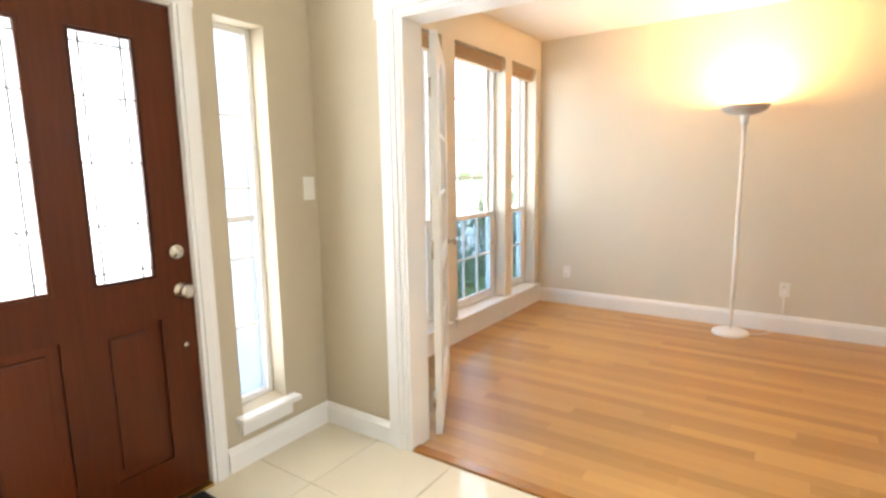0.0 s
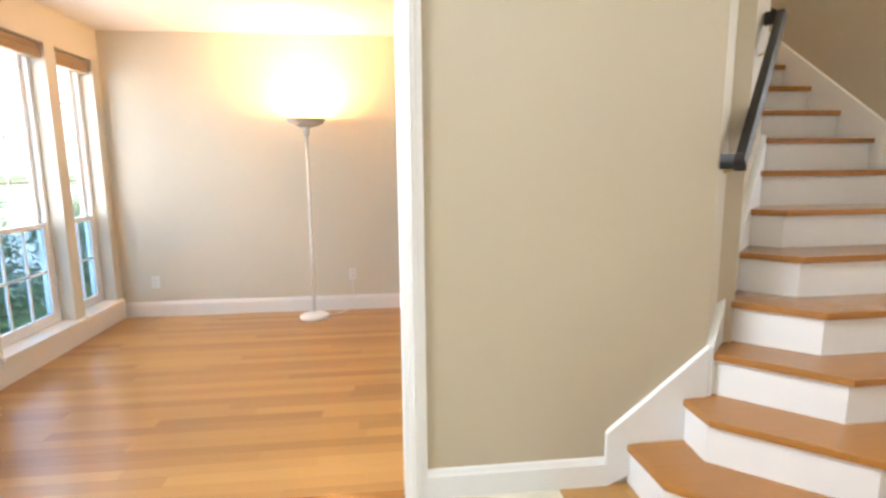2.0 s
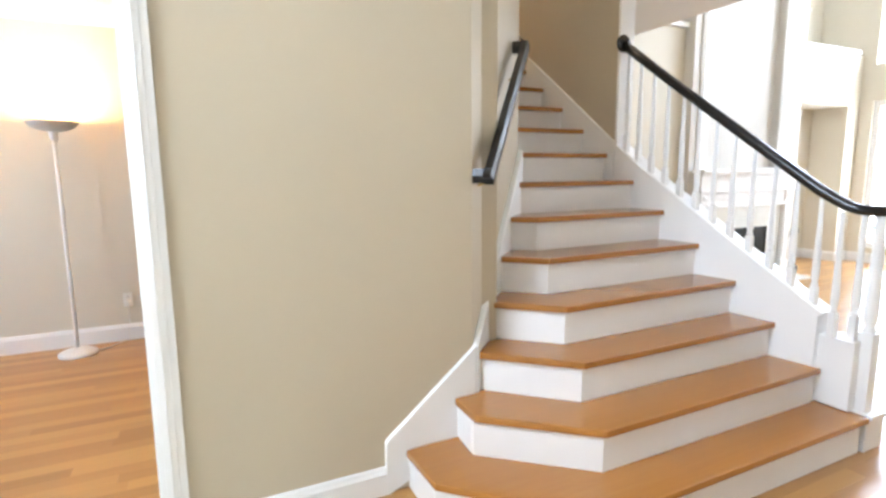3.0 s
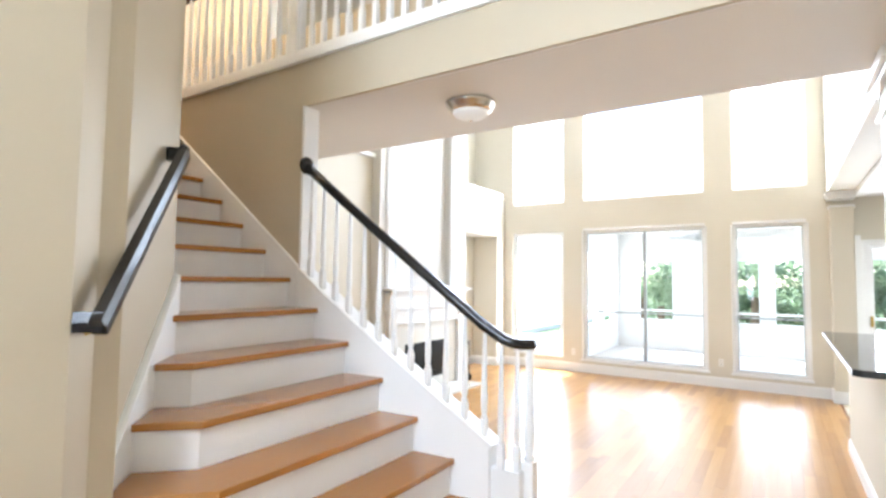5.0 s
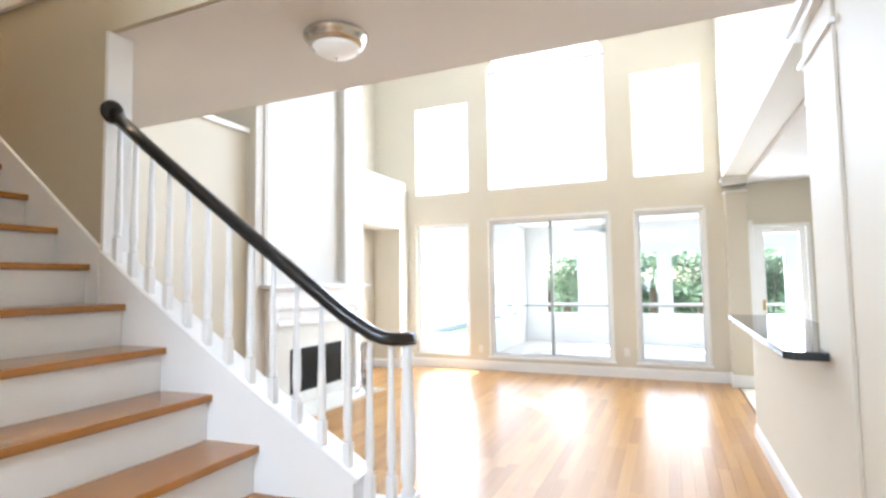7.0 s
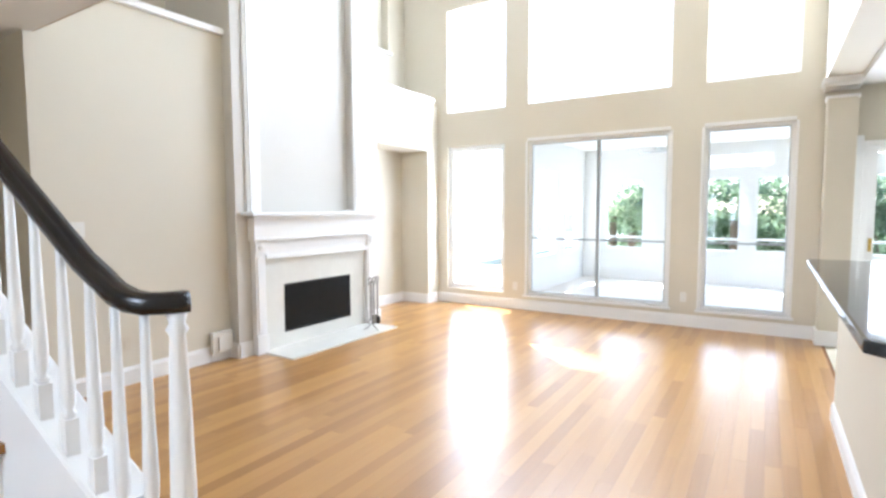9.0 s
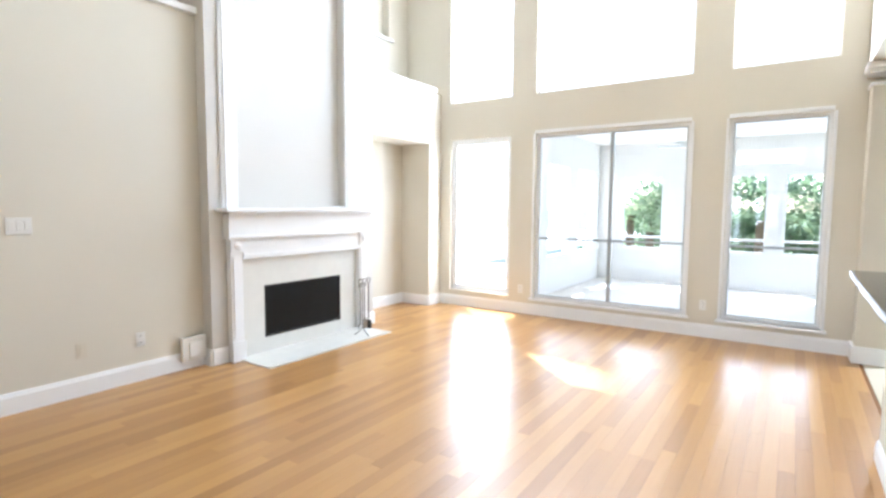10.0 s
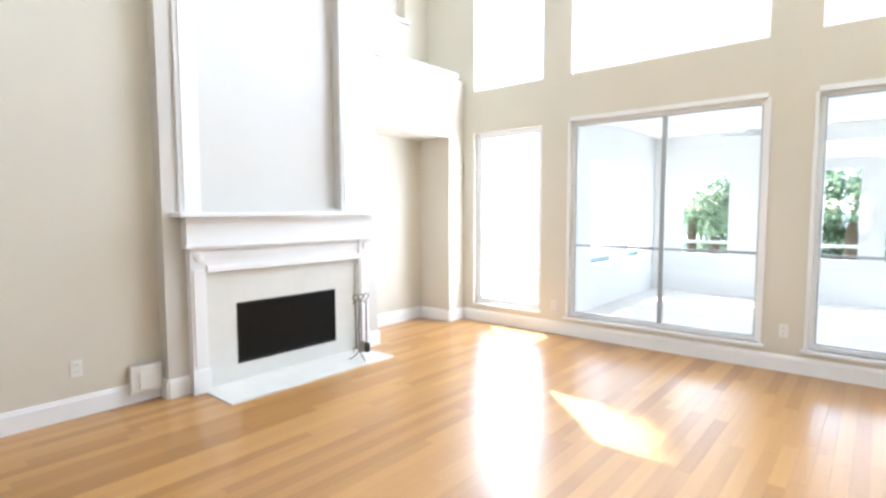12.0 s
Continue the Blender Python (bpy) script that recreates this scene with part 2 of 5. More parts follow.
def sweep(bm, path, section, up=Vector((0, 0, 1))):
    """Carries a closed section (side, up) along a path of points."""
    pts = [Vector(p) for p in path]
    rings = []
    for i, p in enumerate(pts):
        way = (pts[min(i + 1, len(pts) - 1)] - pts[max(i - 1, 0)]).normalized()
        side = way.cross(up)
        side = side.normalized() if side.length > 1e-4 else Vector((1, 0, 0))
        top = side.cross(way).normalized()
        rings.append([bm.verts.new(p + side * s + top * t) for s, t in section])
    n = len(section)
    for a, b in zip(rings, rings[1:]):
        for i in range(n):
            f = bm.faces.new((a[i], a[(i + 1) % n], b[(i + 1) % n], b[i]))
            f.smooth = n > 8
    bm.faces.new(rings[0][::-1])
    bm.faces.new(rings[-1])
    bmesh.ops.recalc_face_normals(bm, faces=bm.faces[:])
    return bm


def circle(r, n=8):
    return [(r * math.cos(2 * math.pi * i / n), r * math.sin(2 * math.pi * i / n)) for i in range(n)]


def finish(name, bm, mat, smooth=False):
    me = bpy.data.meshes.new(name)
    bm.to_mesh(me)
    bm.free()
    me.materials.append(mat)
    return me


def thing(name, label="", category="", group="", kind="", at=(0, 0, 0)):
    ob = new(name)
    ob.empty_display_size = 0.1
    ob.location = at
    return tagged(ob, label, category, group, kind)


def part(name, bm, mat, parent, label=""):
    ob = new(name, finish(name, bm, mat))
    ob.parent = parent
    ob.location = -Vector(parent.location) if parent.data is None and parent.parent is None else (0, 0, 0)
    return tagged(ob, label)


def solid(name, bm, mat, label="", category="", kind="structure", group=""):
    return tagged(new(name, finish(name, bm, mat)), label, category, group, kind)


def B(*a, **k):
    return box(bmesh.new(), *a, **k)


def pierced(bm, axis, p0, p1, u0, u1, z0, z1, holes=()):
    """A wall slab from p0 to p1 along axis ('x' or 'y'), u0..u1 across, with rectangular holes (u0, u1, z0, z1) through it."""
    us = sorted({u0, u1, *[h[0] for h in holes], *[h[1] for h in holes]})
    zs = sorted({z0, z1, *[h[2] for h in holes], *[h[3] for h in holes]})
    cache = {}

    def vert(p, u, z):
        key = (round(p, 5), round(u, 5), round(z, 5))
        if key not in cache:
            cache[key] = bm.verts.new((p, u, z) if axis == "x" else (u, p, z))
        return cache[key]

    def full(i, j):
        if not (0 <= i < len(us) - 1 and 0 <= j < len(zs) - 1):
            return False
        u, z = (us[i] + us[i + 1]) / 2, (zs[j] + zs[j + 1]) / 2
        return not any(h[0] < u < h[1] and h[2] < z < h[3] for h in holes)

    for i in range(len(us) - 1):
        for j in range(len(zs) - 1):
            if not full(i, j):
                continue
            a, b, c, d = us[i], us[i + 1], zs[j], zs[j + 1]
            for p in (p0, p1):
                bm.faces.new([vert(p, a, c), vert(p, b, c), vert(p, b, d), vert(p, a, d)])
            for ni, nj, q in ((i - 1, j, ((a, c), (a, d))), (i + 1, j, ((b, c), (b, d))), (i, j - 1, ((a, c), (b, c))), (i, j + 1, ((a, d), (b, d)))):
                if not full(ni, nj):
                    bm.faces.new([vert(p0, *q[0]), vert(p0, *q[1]), vert(p1, *q[1]), vert(p1, *q[0])])
    bmesh.ops.recalc_face_normals(bm, faces=bm.faces[:])
    return bm


def W(*a, **k):
    return pierced(bmesh.new(), *a, **k)


# ---------- the plan ----------
FRONT, SIDE_FRONT = -0.66, -0.775       # inner faces of the street front, foyer and side room
DOORWALL = 2.79                         # foyer face of the wall to the side room
BACK = 5.905                            # lamp wall of the side room
SOUTH = 0.45                            # foyer's other long wall
GARDEN = 11.233                         # inner face of the tall window wall
FIRE_WALL, BREAST = 5.33, 5.20          # living room's fireplace wall, chimney breast
RISER, GOING = 0.1936, 0.263
UPPER = 3.09                            # upper floor
TALL = 5.75                             # ceiling of foyer and living room
STAIR_L, STAIR_R = 3.83, 4.75
SPLAY = 3.095                           # where the stair wall turns off at 45 degrees
SLAB = 2.715                            # underside of the gallery
POST_Y = 3.65                           # where the stair wall ends

# ---------- structure: floors ----------
solid("floor_foyer", B(FRONT - 0.2, 2.45, SOUTH - 0.1, DOORWALL + 0.06, -0.2, -0.012), GROUT, "cream tiled foyer floor", "floor")
solid("floor_wood", B(2.45, GARDEN + 0.15, 0.30, 7.3, -0.2, -0.012), SUBFLOOR, "glossy oak board living room floor", "floor")
solid("floor_side_room", B(SIDE_FRONT - 0.2, 3.3, DOORWALL + 0.06, BACK + 0.1, -0.2, -0.012), SUBFLOOR, "oak board side room floor", "floor")
solid("floor_kitchen", B(2.45, GARDEN + 1.2, -3.0, 0.30, -0.2, -0.004), TILE, "pale tiled kitchen floor", "floor")

# ---------- structure: walls ----------
DOOR = (1.16, 2.10, -0.02, 2.04)
SIDELIGHT = (2.264, 2.515, 0.25, 2.035)
SIDE_WINDOWS = ((3.33, 4.15), (4.32, 5.145), (5.275, 5.79))
LOW_Z = (0.225, 2.43)
GARDEN_LOW = ((0.627, 1.533), (1.911, 3.80), (4.162, 5.152))
solid("wall_front", W("x", FRONT - 0.2, FRONT, SOUTH - 0.15, DOORWALL, -0.2, TALL, holes=(DOOR, SIDELIGHT, (0.74, 2.54, 2.8, 4.4))), BEIGE, "beige entrance wall with shade toned into its paint", "wall")
solid("wall_side_front", W("x", SIDE_FRONT - 0.2, SIDE_FRONT, DOORWALL + 0.12, BACK + 0.15, -0.2, 2.9, holes=[(a, b, 0.195, 2.34) for a, b in SIDE_WINDOWS]), PALE, "pale painted wall with three tall windows", "wall")
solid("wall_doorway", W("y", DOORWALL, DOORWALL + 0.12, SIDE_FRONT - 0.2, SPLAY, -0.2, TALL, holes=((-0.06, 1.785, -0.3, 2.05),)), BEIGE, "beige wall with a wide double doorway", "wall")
solid("wall_side_back", B(SIDE_FRONT - 0.2, 3.3, BACK, BACK + 0.15, -0.2, 2.9), PALE, "pale lamp-lit end wall", "wall")
solid("wall_side_east", B(3.10, 3.25, DOORWALL + 0.13, BACK, -0.2, 2.9), PALE, "pale painted partition", "wall")
solid("ceiling_side_room", B(SIDE_FRONT, 3.10, DOORWALL + 0.12, BACK, 2.62, 2.9), CEIL, "white side room ceiling", "ceiling")
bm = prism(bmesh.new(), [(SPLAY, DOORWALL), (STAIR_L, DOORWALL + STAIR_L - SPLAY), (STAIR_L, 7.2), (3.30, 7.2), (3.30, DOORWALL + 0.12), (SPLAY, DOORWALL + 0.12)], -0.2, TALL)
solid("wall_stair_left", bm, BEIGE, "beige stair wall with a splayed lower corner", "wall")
solid("wall_stair_right", B(STAIR_R + 0.004, STAIR_R + 0.12, POST_Y, 7.2, -0.2, SLAB), BEIGE, "tan wall beside the upper flight", "wall")
solid("wall_stair_end", B(3.0, 5.92, 7.2, 7.35, -0.2, TALL), BEIGE, "beige end wall", "wall")
solid("wall_south", B(FRONT - 0.2, 5.62, SOUTH - 0.15, SOUTH, -0.2, TALL), PALE, "pale foyer side wall", "wall")
pier = B(5.62, 6.10, SOUTH - 0.2, SOUTH + 0.012, -0.2, 2.70, bevel=0.008)
solid("wall_pier", pier, PALE, "pale painted pier at the kitchen opening", "wall")
solid("wall_kitchen_west", B(5.5, 5.62, -3.0, SOUTH - 0.15, -0.2, 2.9), PALE, "kitchen side wall", "wall")
solid("wall_kitchen_south", B(5.5, GARDEN + 1.2, -3.15, -3.0, -0.2, 2.9), PALE, "kitchen end wall", "wall")
solid("wall_kitchen_east", W("x", GARDEN + 0.02, GARDEN + 0.17, -3.0, 0.10, -0.2, 2.9, holes=((-0.62, 0.03, -0.05, 2.16),)), PALE, "pale kitchen wall with a glazed door", "wall")
solid("ceiling_kitchen", B(5.62, GARDEN + 0.15, -3.0, 0.10, 2.74, 2.9), CEIL, "flat white kitchen ceiling", "ceiling")
solid("beam_kitchen", B(5.92, GARDEN, 0.10, 0.39, 2.80, TALL), PALE, "tall white wall over the kitchen opening", "wall")
gholes = [(a, b, *LOW_Z) for a, b in GARDEN_LOW] + [(0.60, 1.533, 2.951, 4.525), (1.911, 3.80, 2.951, 5.45), (4.162, 5.152, 2.951, 4.50)]
solid("wall_garden", W("x", GARDEN, GARDEN + 0.15, 0.10, 6.4, -0.2, TALL, holes=gholes), PALE, "pale wall of tall windows", "wall")
solid("wall_fire_left", B(5.84, 7.415, FIRE_WALL, FIRE_WALL + 0.15, -0.2, 3.10), PALE, "pale wall beside the fireplace", "wall")
solid("wall_hall_end", B(5.84, 5.99, FIRE_WALL + 0.15, 7.2, -0.2, TALL), PALE, "hallway wall", "wall")
solid("wall_fire_upper", B(5.99, GARDEN, 6.25, 6.4, -0.2, TALL), PALE, "pale upper wall set back behind the shelf", "wall")
solid("shelf_left", B(5.99, 7.415, FIRE_WALL + 0.15, 6.25, 2.95, 3.10), PALE, "high plant shelf", "shelf")
solid("crown_left", B(5.80, 7.41, FIRE_WALL - 0.05, FIRE_WALL + 0.10, 3.10, 3.16, bevel=0.012), WHITE, "white crown moulding on the plant shelf", "trim")
solid("ceiling_living", B(5.92, GARDEN + 0.15, 0.05, 7.3, TALL, TALL + 0.15), CEIL, "high white living room ceiling", "ceiling")
solid("ceiling_foyer", B(FRONT - 0.2, 5.92, SOUTH - 0.2, 7.3, TALL, TALL + 0.15), CEIL, "high white foyer ceiling", "ceiling")

# bridge between the upper rooms
solid("bridge_floor", B(STAIR_R + 0.004, 5.91, SOUTH - 0.14, 7.2, SLAB, UPPER - 0.02), BEIGE, "upper gallery slab with a beige edge", "gallery")
solid("ceiling_bridge", B(STAIR_R + 0.03, 5.89, SOUTH, 7.19, SLAB - 0.004, SLAB - 0.0005), CEIL, "flat white ceiling under the gallery", "ceiling")
solid("bridge_carpet", B(STAIR_R + 0.02, 5.89, SOUTH, 7.2, UPPER - 0.016, UPPER), TREAD, "oak gallery floor", "floor")
solid("gallery_wall", B(4.90, 5.92, 6.9, 7.0, UPPER + 0.002, TALL), BEIGE, "warm lit upper wall", "wall")

# chimney breast with its recessed panel
bm = W("y", BREAST, 6.3, 7.415, 9.57, -0.2, TALL, holes=((7.70, 9.09, 1.46, 5.4), (7.95, 9.0, -0.3, 0.68)))
solid("chimney_breast", bm, BREAST_WHITE, "pale chimney breast with a tall recessed panel", "wall")
solid("breast_panel", B(7.70, 9.09, BREAST + 0.09, 6.2, 1.44, 5.41), BREAST_WHITE, "recessed pale panel over the mantel", "wall")
# alcove beside the breast
solid("alcove_back", B(9.57, GARDEN, 5.82, 6.25, -0.2, 2.36), PALE, "shaded back wall of the alcove", "wall")
solid("alcove_cheek", B(10.93, GARDEN, 5.32, 5.82, -0.2, 2.36), PALE, "side wall of the alcove", "wall")
solid("alcove_header", B(9.57, GARDEN, 5.32, 6.25, 2.36, 3.10), PALE, "deep pale header over the alcove", "wall")
solid("alcove_shelf", B(9.57, 11.06, 5.27, 5.40, 3.10, 3.16, bevel=0.012), WHITE, "white ledge on the alcove header", "trim")
solid("upper_niche", W("y", 5.96, 6.24, 9.57, GARDEN, 3.101, TALL, holes=((9.68, 10.80, 3.86, 5.30),)), PALE, "pale upper wall with a tall shallow niche", "wall")
solid("upper_niche_back", B(9.67, 10.81, 6.08, 6.245, 3.85, 5.31), PALE, "pale back of the upper niche", "wall")
solid("upper_niche_ledge", B(9.57, 10.86, 5.915, 6.079, 3.86, 3.905, bevel=0.01), WHITE, "white ledge of the upper niche", "trim")


# ---------- trim ----------
def baseboard(name, x0, y0, x1, y1, out, high=0.14, deep=0.018):
    """A board along a wall foot, with a small rounded top; out: the way it faces."""
    ox, oy = out[0] * deep, out[1] * deep
    sec = [(0, 0), (1, 0), (1, high - 0.03), (0.75, high - 0.02), (0.55, high - 0.006), (0.3, high), (0, high)]
    bm = bmesh.new()
    rings = [[bm.verts.new((x + ox * a, y + oy * a, z)) for a, z in sec] for x, y in ((x0, y0), (x1, y1))]
    n = len(sec)
    for i in range(n):
        bm.faces.new((rings[0][i], rings[0][(i + 1) % n], rings[1][(i + 1) % n], rings[1][i]))
    bm.faces.new(rings[0])
    bm.faces.new(rings[1])
    bmesh.ops.recalc_face_normals(bm, faces=bm.faces[:])
    return solid(name, bm, WHITE, "white painted baseboard", "baseboard")


baseboard("baseboard", FRONT, 2.17, FRONT, DOORWALL, (1, 0), 0.115)
baseboard("baseboard", FRONT, DOORWALL, -0.195, DOORWALL, (0, -1), 0.115)
baseboard("baseboard", 1.875, DOORWALL, 2.655, DOORWALL, (0, -1), 0.13)
baseboard("baseboard", SIDE_FRONT, BACK, 3.1, BACK, (0, -1), 0.145)
baseboard("baseboard", SIDE_FRONT, 2.92, SIDE_FRONT, BACK, (1, 0), 0.17)
baseboard("baseboard", 3.10, 2.92, 3.10, BACK, (-1, 0))
baseboard("baseboard", 5.84, FIRE_WALL, 7.415, FIRE_WALL, (0, -1), 0.15)
baseboard("baseboard", 7.415, BREAST, 7.57, BREAST, (0, -1), 0.15)
baseboard("baseboard", 7.415, BREAST, 7.415, FIRE_WALL, (-1, 0), 0.15)
baseboard("baseboard", 9.42, BREAST, 9.588, BREAST, (0, -1), 0.15)
baseboard("baseboard", 9.57, BREAST, 9.57, 5.82, (1, 0), 0.15)
baseboard("baseboard", 9.57, 5.82, 10.93, 5.82, (0, -1), 0.15)
baseboard("baseboard", 10.93, 5.32, 10.93, 5.82, (-1, 0), 0.15)
baseboard("baseboard", 10.93, 5.32, GARDEN, 5.32, (0, -1), 0.15)
baseboard("baseboard", GARDEN, 0.39, GARDEN, 5.32, (-1, 0), 0.15)
baseboard("baseboard", FRONT, SOUTH, 5.62, SOUTH, (0, 1))
baseboard("baseboard", 6.102, 0.43, 8.60, 0.43, (0, 1), 0.12)
baseboard("baseboard", STAIR_R + 0.12, POST_Y, STAIR_R + 0.12, 7.2, (1, 0))

# casing of the wide doorway
bm = bmesh.new()
for x0, x1 in ((-0.195, -0.072), (1.787, 1.878)):
    box(bm, x0, x1, DOORWALL - 0.018, DOORWALL - 0.001, 0, 2.135, 0.004)
    box(bm, x0 + 0.02, x1 - 0.025, DOORWALL - 0.026, DOORWALL - 0.016, 0, 2.10, 0.004)
    box(bm, x0 + 0.045, x1 - 0.05, DOORWALL - 0.032, DOORWALL - 0.024, 0, 2.09, 0.003)
box(bm, -0.21, 1.89, DOORWALL - 0.020, DOORWALL - 0.0015, 2.045, 2.16, 0.004)
box(bm, -0.195, 1.875, DOORWALL - 0.028, DOORWALL - 0.018, 2.07, 2.135, 0.004)
box(bm, -0.075, -0.058, DOORWALL - 0.012, DOORWALL + 0.135, 0, 2.05, 0.002)
box(bm, 1.783, 1.80, DOORWALL - 0.012, DOORWALL + 0.135, 0, 2.05, 0.002)
box(bm, -0.058, 1.783, DOORWALL - 0.012, DOORWALL + 0.135, 2.032, 2.048, 0.002)
solid("trim_doorway", bm, WHITE, "white moulded doorway casing", "door casing")
solid("threshold", B(-0.058, 1.783, DOORWALL - 0.01, DOORWALL + 0.05, -0.012, 0.012, bevel=0.004), TREAD, "narrow oak threshold strip", "threshold")
bm = bmesh.new()
box(bm, FRONT + 0.0005, FRONT + 0.018, 2.085, 2.165, 0, 2.06, 0.004)
box(bm, FRONT + 0.0005, FRONT + 0.018, 1.095, 1.175, 0, 2.06, 0.004)
box(bm, FRONT + 0.0005, FRONT + 0.020, 1.09, 2.17, 2.03, 2.12, 0.004)
box(bm, FRONT + 0.015, FRONT + 0.028, 2.10, 2.14, 0, 2.03, 0.003)
box(bm, FRONT - 0.19, FRONT + 0.004, 2.083, 2.098, 0, 2.04, 0.002)
box(bm, FRONT - 0.19, FRONT + 0.004, 1.162, 1.177, 0, 2.04, 0.002)
box(bm, FRONT - 0.19, FRONT + 0.004, 1.177, 2.083, 2.022, 2.037, 0.002)
solid("trim_front_door", bm, WHITE, "white front door casing", "door casing")


# ---------- windows ----------
def bars(name, x, u0, u1, z0, z1, wide, deep, mat, parent, label=""):
    """A rectangular frame across x at u (along y)."""
    bm = bmesh.new()
    box(bm, x - deep / 2, x + deep / 2, u0, u0 + wide, z0, z1, 0.003)
    box(bm, x - deep / 2, x + deep / 2, u1 - wide, u1, z0, z1, 0.003)
    box(bm, x - deep / 2 + 0.001, x + deep / 2 - 0.001, u0 + wide, u1 - wide, z1 - wide, z1, 0.003)
    box(bm, x - deep / 2 + 0.001, x + deep / 2 - 0.001, u0 + wide, u1 - wide, z0, z0 + wide, 0.003)
    return part(name, bm, mat, parent, label)


def pane(x, u0, u1, z0, z1, parent, mat=None):
    ob = part("pane", B(x - 0.003, x + 0.003, u0, u1, z0, z1), mat or GLASS, parent)
    ob.visible_shadow = False
    return ob


def bar(name, x, u0, u1, z0, z1, deep, mat, parent):
    return part(name, B(x - deep / 2, x + deep / 2, u0, u1, z0, z1, bevel=0.002), mat, parent)


count = 0
for a, b in SIDE_WINDOWS:
    count += 1
    win = thing("window_%d" % count, "white double-hung window with small panes", "window", kind="structure", at=(SIDE_FRONT, (a + b) / 2, 0.195))
    xo = SIDE_FRONT - 0.15
    bars("window_frame", xo, a, b, 0.2, 2.34, 0.035, 0.08, WHITE, win)
    top = bars("upper_sash", xo - 0.02, a + 0.035, b - 0.035, 0.952, 2.303, 0.035, 0.03, WHITE, win)
    low = bars("lower_sash", xo + 0.02, a + 0.035, b - 0.035, 0.237, 0.994, 0.04, 0.03, WHITE, win)
    pane(xo - 0.02, a + 0.07, b - 0.07, 0.988, 2.267, top)
    pane(xo + 0.02, a + 0.075, b - 0.075, 0.279, 0.952, low, SCREENED)
    cols = 3 if b - a > 0.7 else 2
    for i in range(1, cols):
        u = a + 0.07 + (b - a - 0.14) * i / cols
        bar("muntin", xo - 0.02, u - 0.008, u + 0.008, 0.988, 2.267, 0.018, WHITE, top)
        bar("muntin", xo + 0.02, u - 0.008, u + 0.008, 0.279, 0.952, 0.018, WHITE, low)
    for z in (1.307, 1.63, 1.949):
        bar("muntin", xo - 0.02, a + 0.07, b - 0.07, z - 0.008, z + 0.008, 0.016, WHITE, top)
    bar("muntin", xo + 0.02, a + 0.075, b - 0.075, 0.607, 0.624, 0.016, WHITE, low)
    sill = B(SIDE_FRONT - 0.11, SIDE_FRONT + 0.05, a - 0.05, b + 0.05, 0.171, 0.197, bevel=0.006)
    part("window_sill", sill, WHITE, win)
    part("window_apron", B(SIDE_FRONT + 0.001, SIDE_FRONT + 0.022, a - 0.04, b + 0.04, 0.119, 0.171, bevel=0.003), WHITE, win)
    blind = thing("roller_blind", "brown woven blind rolled up at the window head", "blind", "side room blinds", at=(SIDE_FRONT - 0.06, (a + b) / 2, 2.236))
    for i in range(5):
        part("slat", B(SIDE_FRONT - 0.09 + 0.004 * (i % 2), SIDE_FRONT - 0.03 + 0.004 * (i % 2), a + 0.01, b - 0.01, 2.225 + 0.021 * i, 2.245 + 0.021 * i, bevel=0.004), BLIND, blind)

sl = thing("window_4", "narrow sidelight window beside the front door", "window", kind="structure", at=(FRONT, 2.376, 0.25))
bars("window_frame", FRONT - 0.14, 2.264, 2.515, 0.25, 2.035, 0.03, 0.08, WHITE, sl)
pane(FRONT - 0.15, 2.294, 2.4855, 0.28, 2.005, sl, MILKY)
for z in (0.62, 0.96, 1.30, 1.64):
    bar("muntin", FRONT - 0.145, 2.294, 2.485, z - 0.008, z + 0.008, 0.02, WHITE, sl)
bar("meeting_rail", FRONT - 0.13, 2.294, 2.485, 1.14, 1.17, 0.03, WHITE, sl)
part("window_sill", B(FRONT - 0.10, FRONT + 0.055, 2.225, 2.57, 0.222, 0.248, bevel=0.006), WHITE, sl)
part("window_apron", B(FRONT + 0.001, FRONT + 0.022, 2.245, 2.535, 0.155, 0.222, bevel=0.003), WHITE, sl)

# unseen window, added to carry the foyer's daylight lamp
over = thing("window_5", "unseen window added over the front door for foyer daylight", "window", kind="structure", at=(FRONT, 1.64, 2.8))
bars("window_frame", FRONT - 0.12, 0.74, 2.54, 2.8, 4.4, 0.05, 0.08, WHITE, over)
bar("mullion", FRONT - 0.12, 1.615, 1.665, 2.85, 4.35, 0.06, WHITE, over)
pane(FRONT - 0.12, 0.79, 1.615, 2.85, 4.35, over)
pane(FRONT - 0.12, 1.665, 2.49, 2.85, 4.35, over)

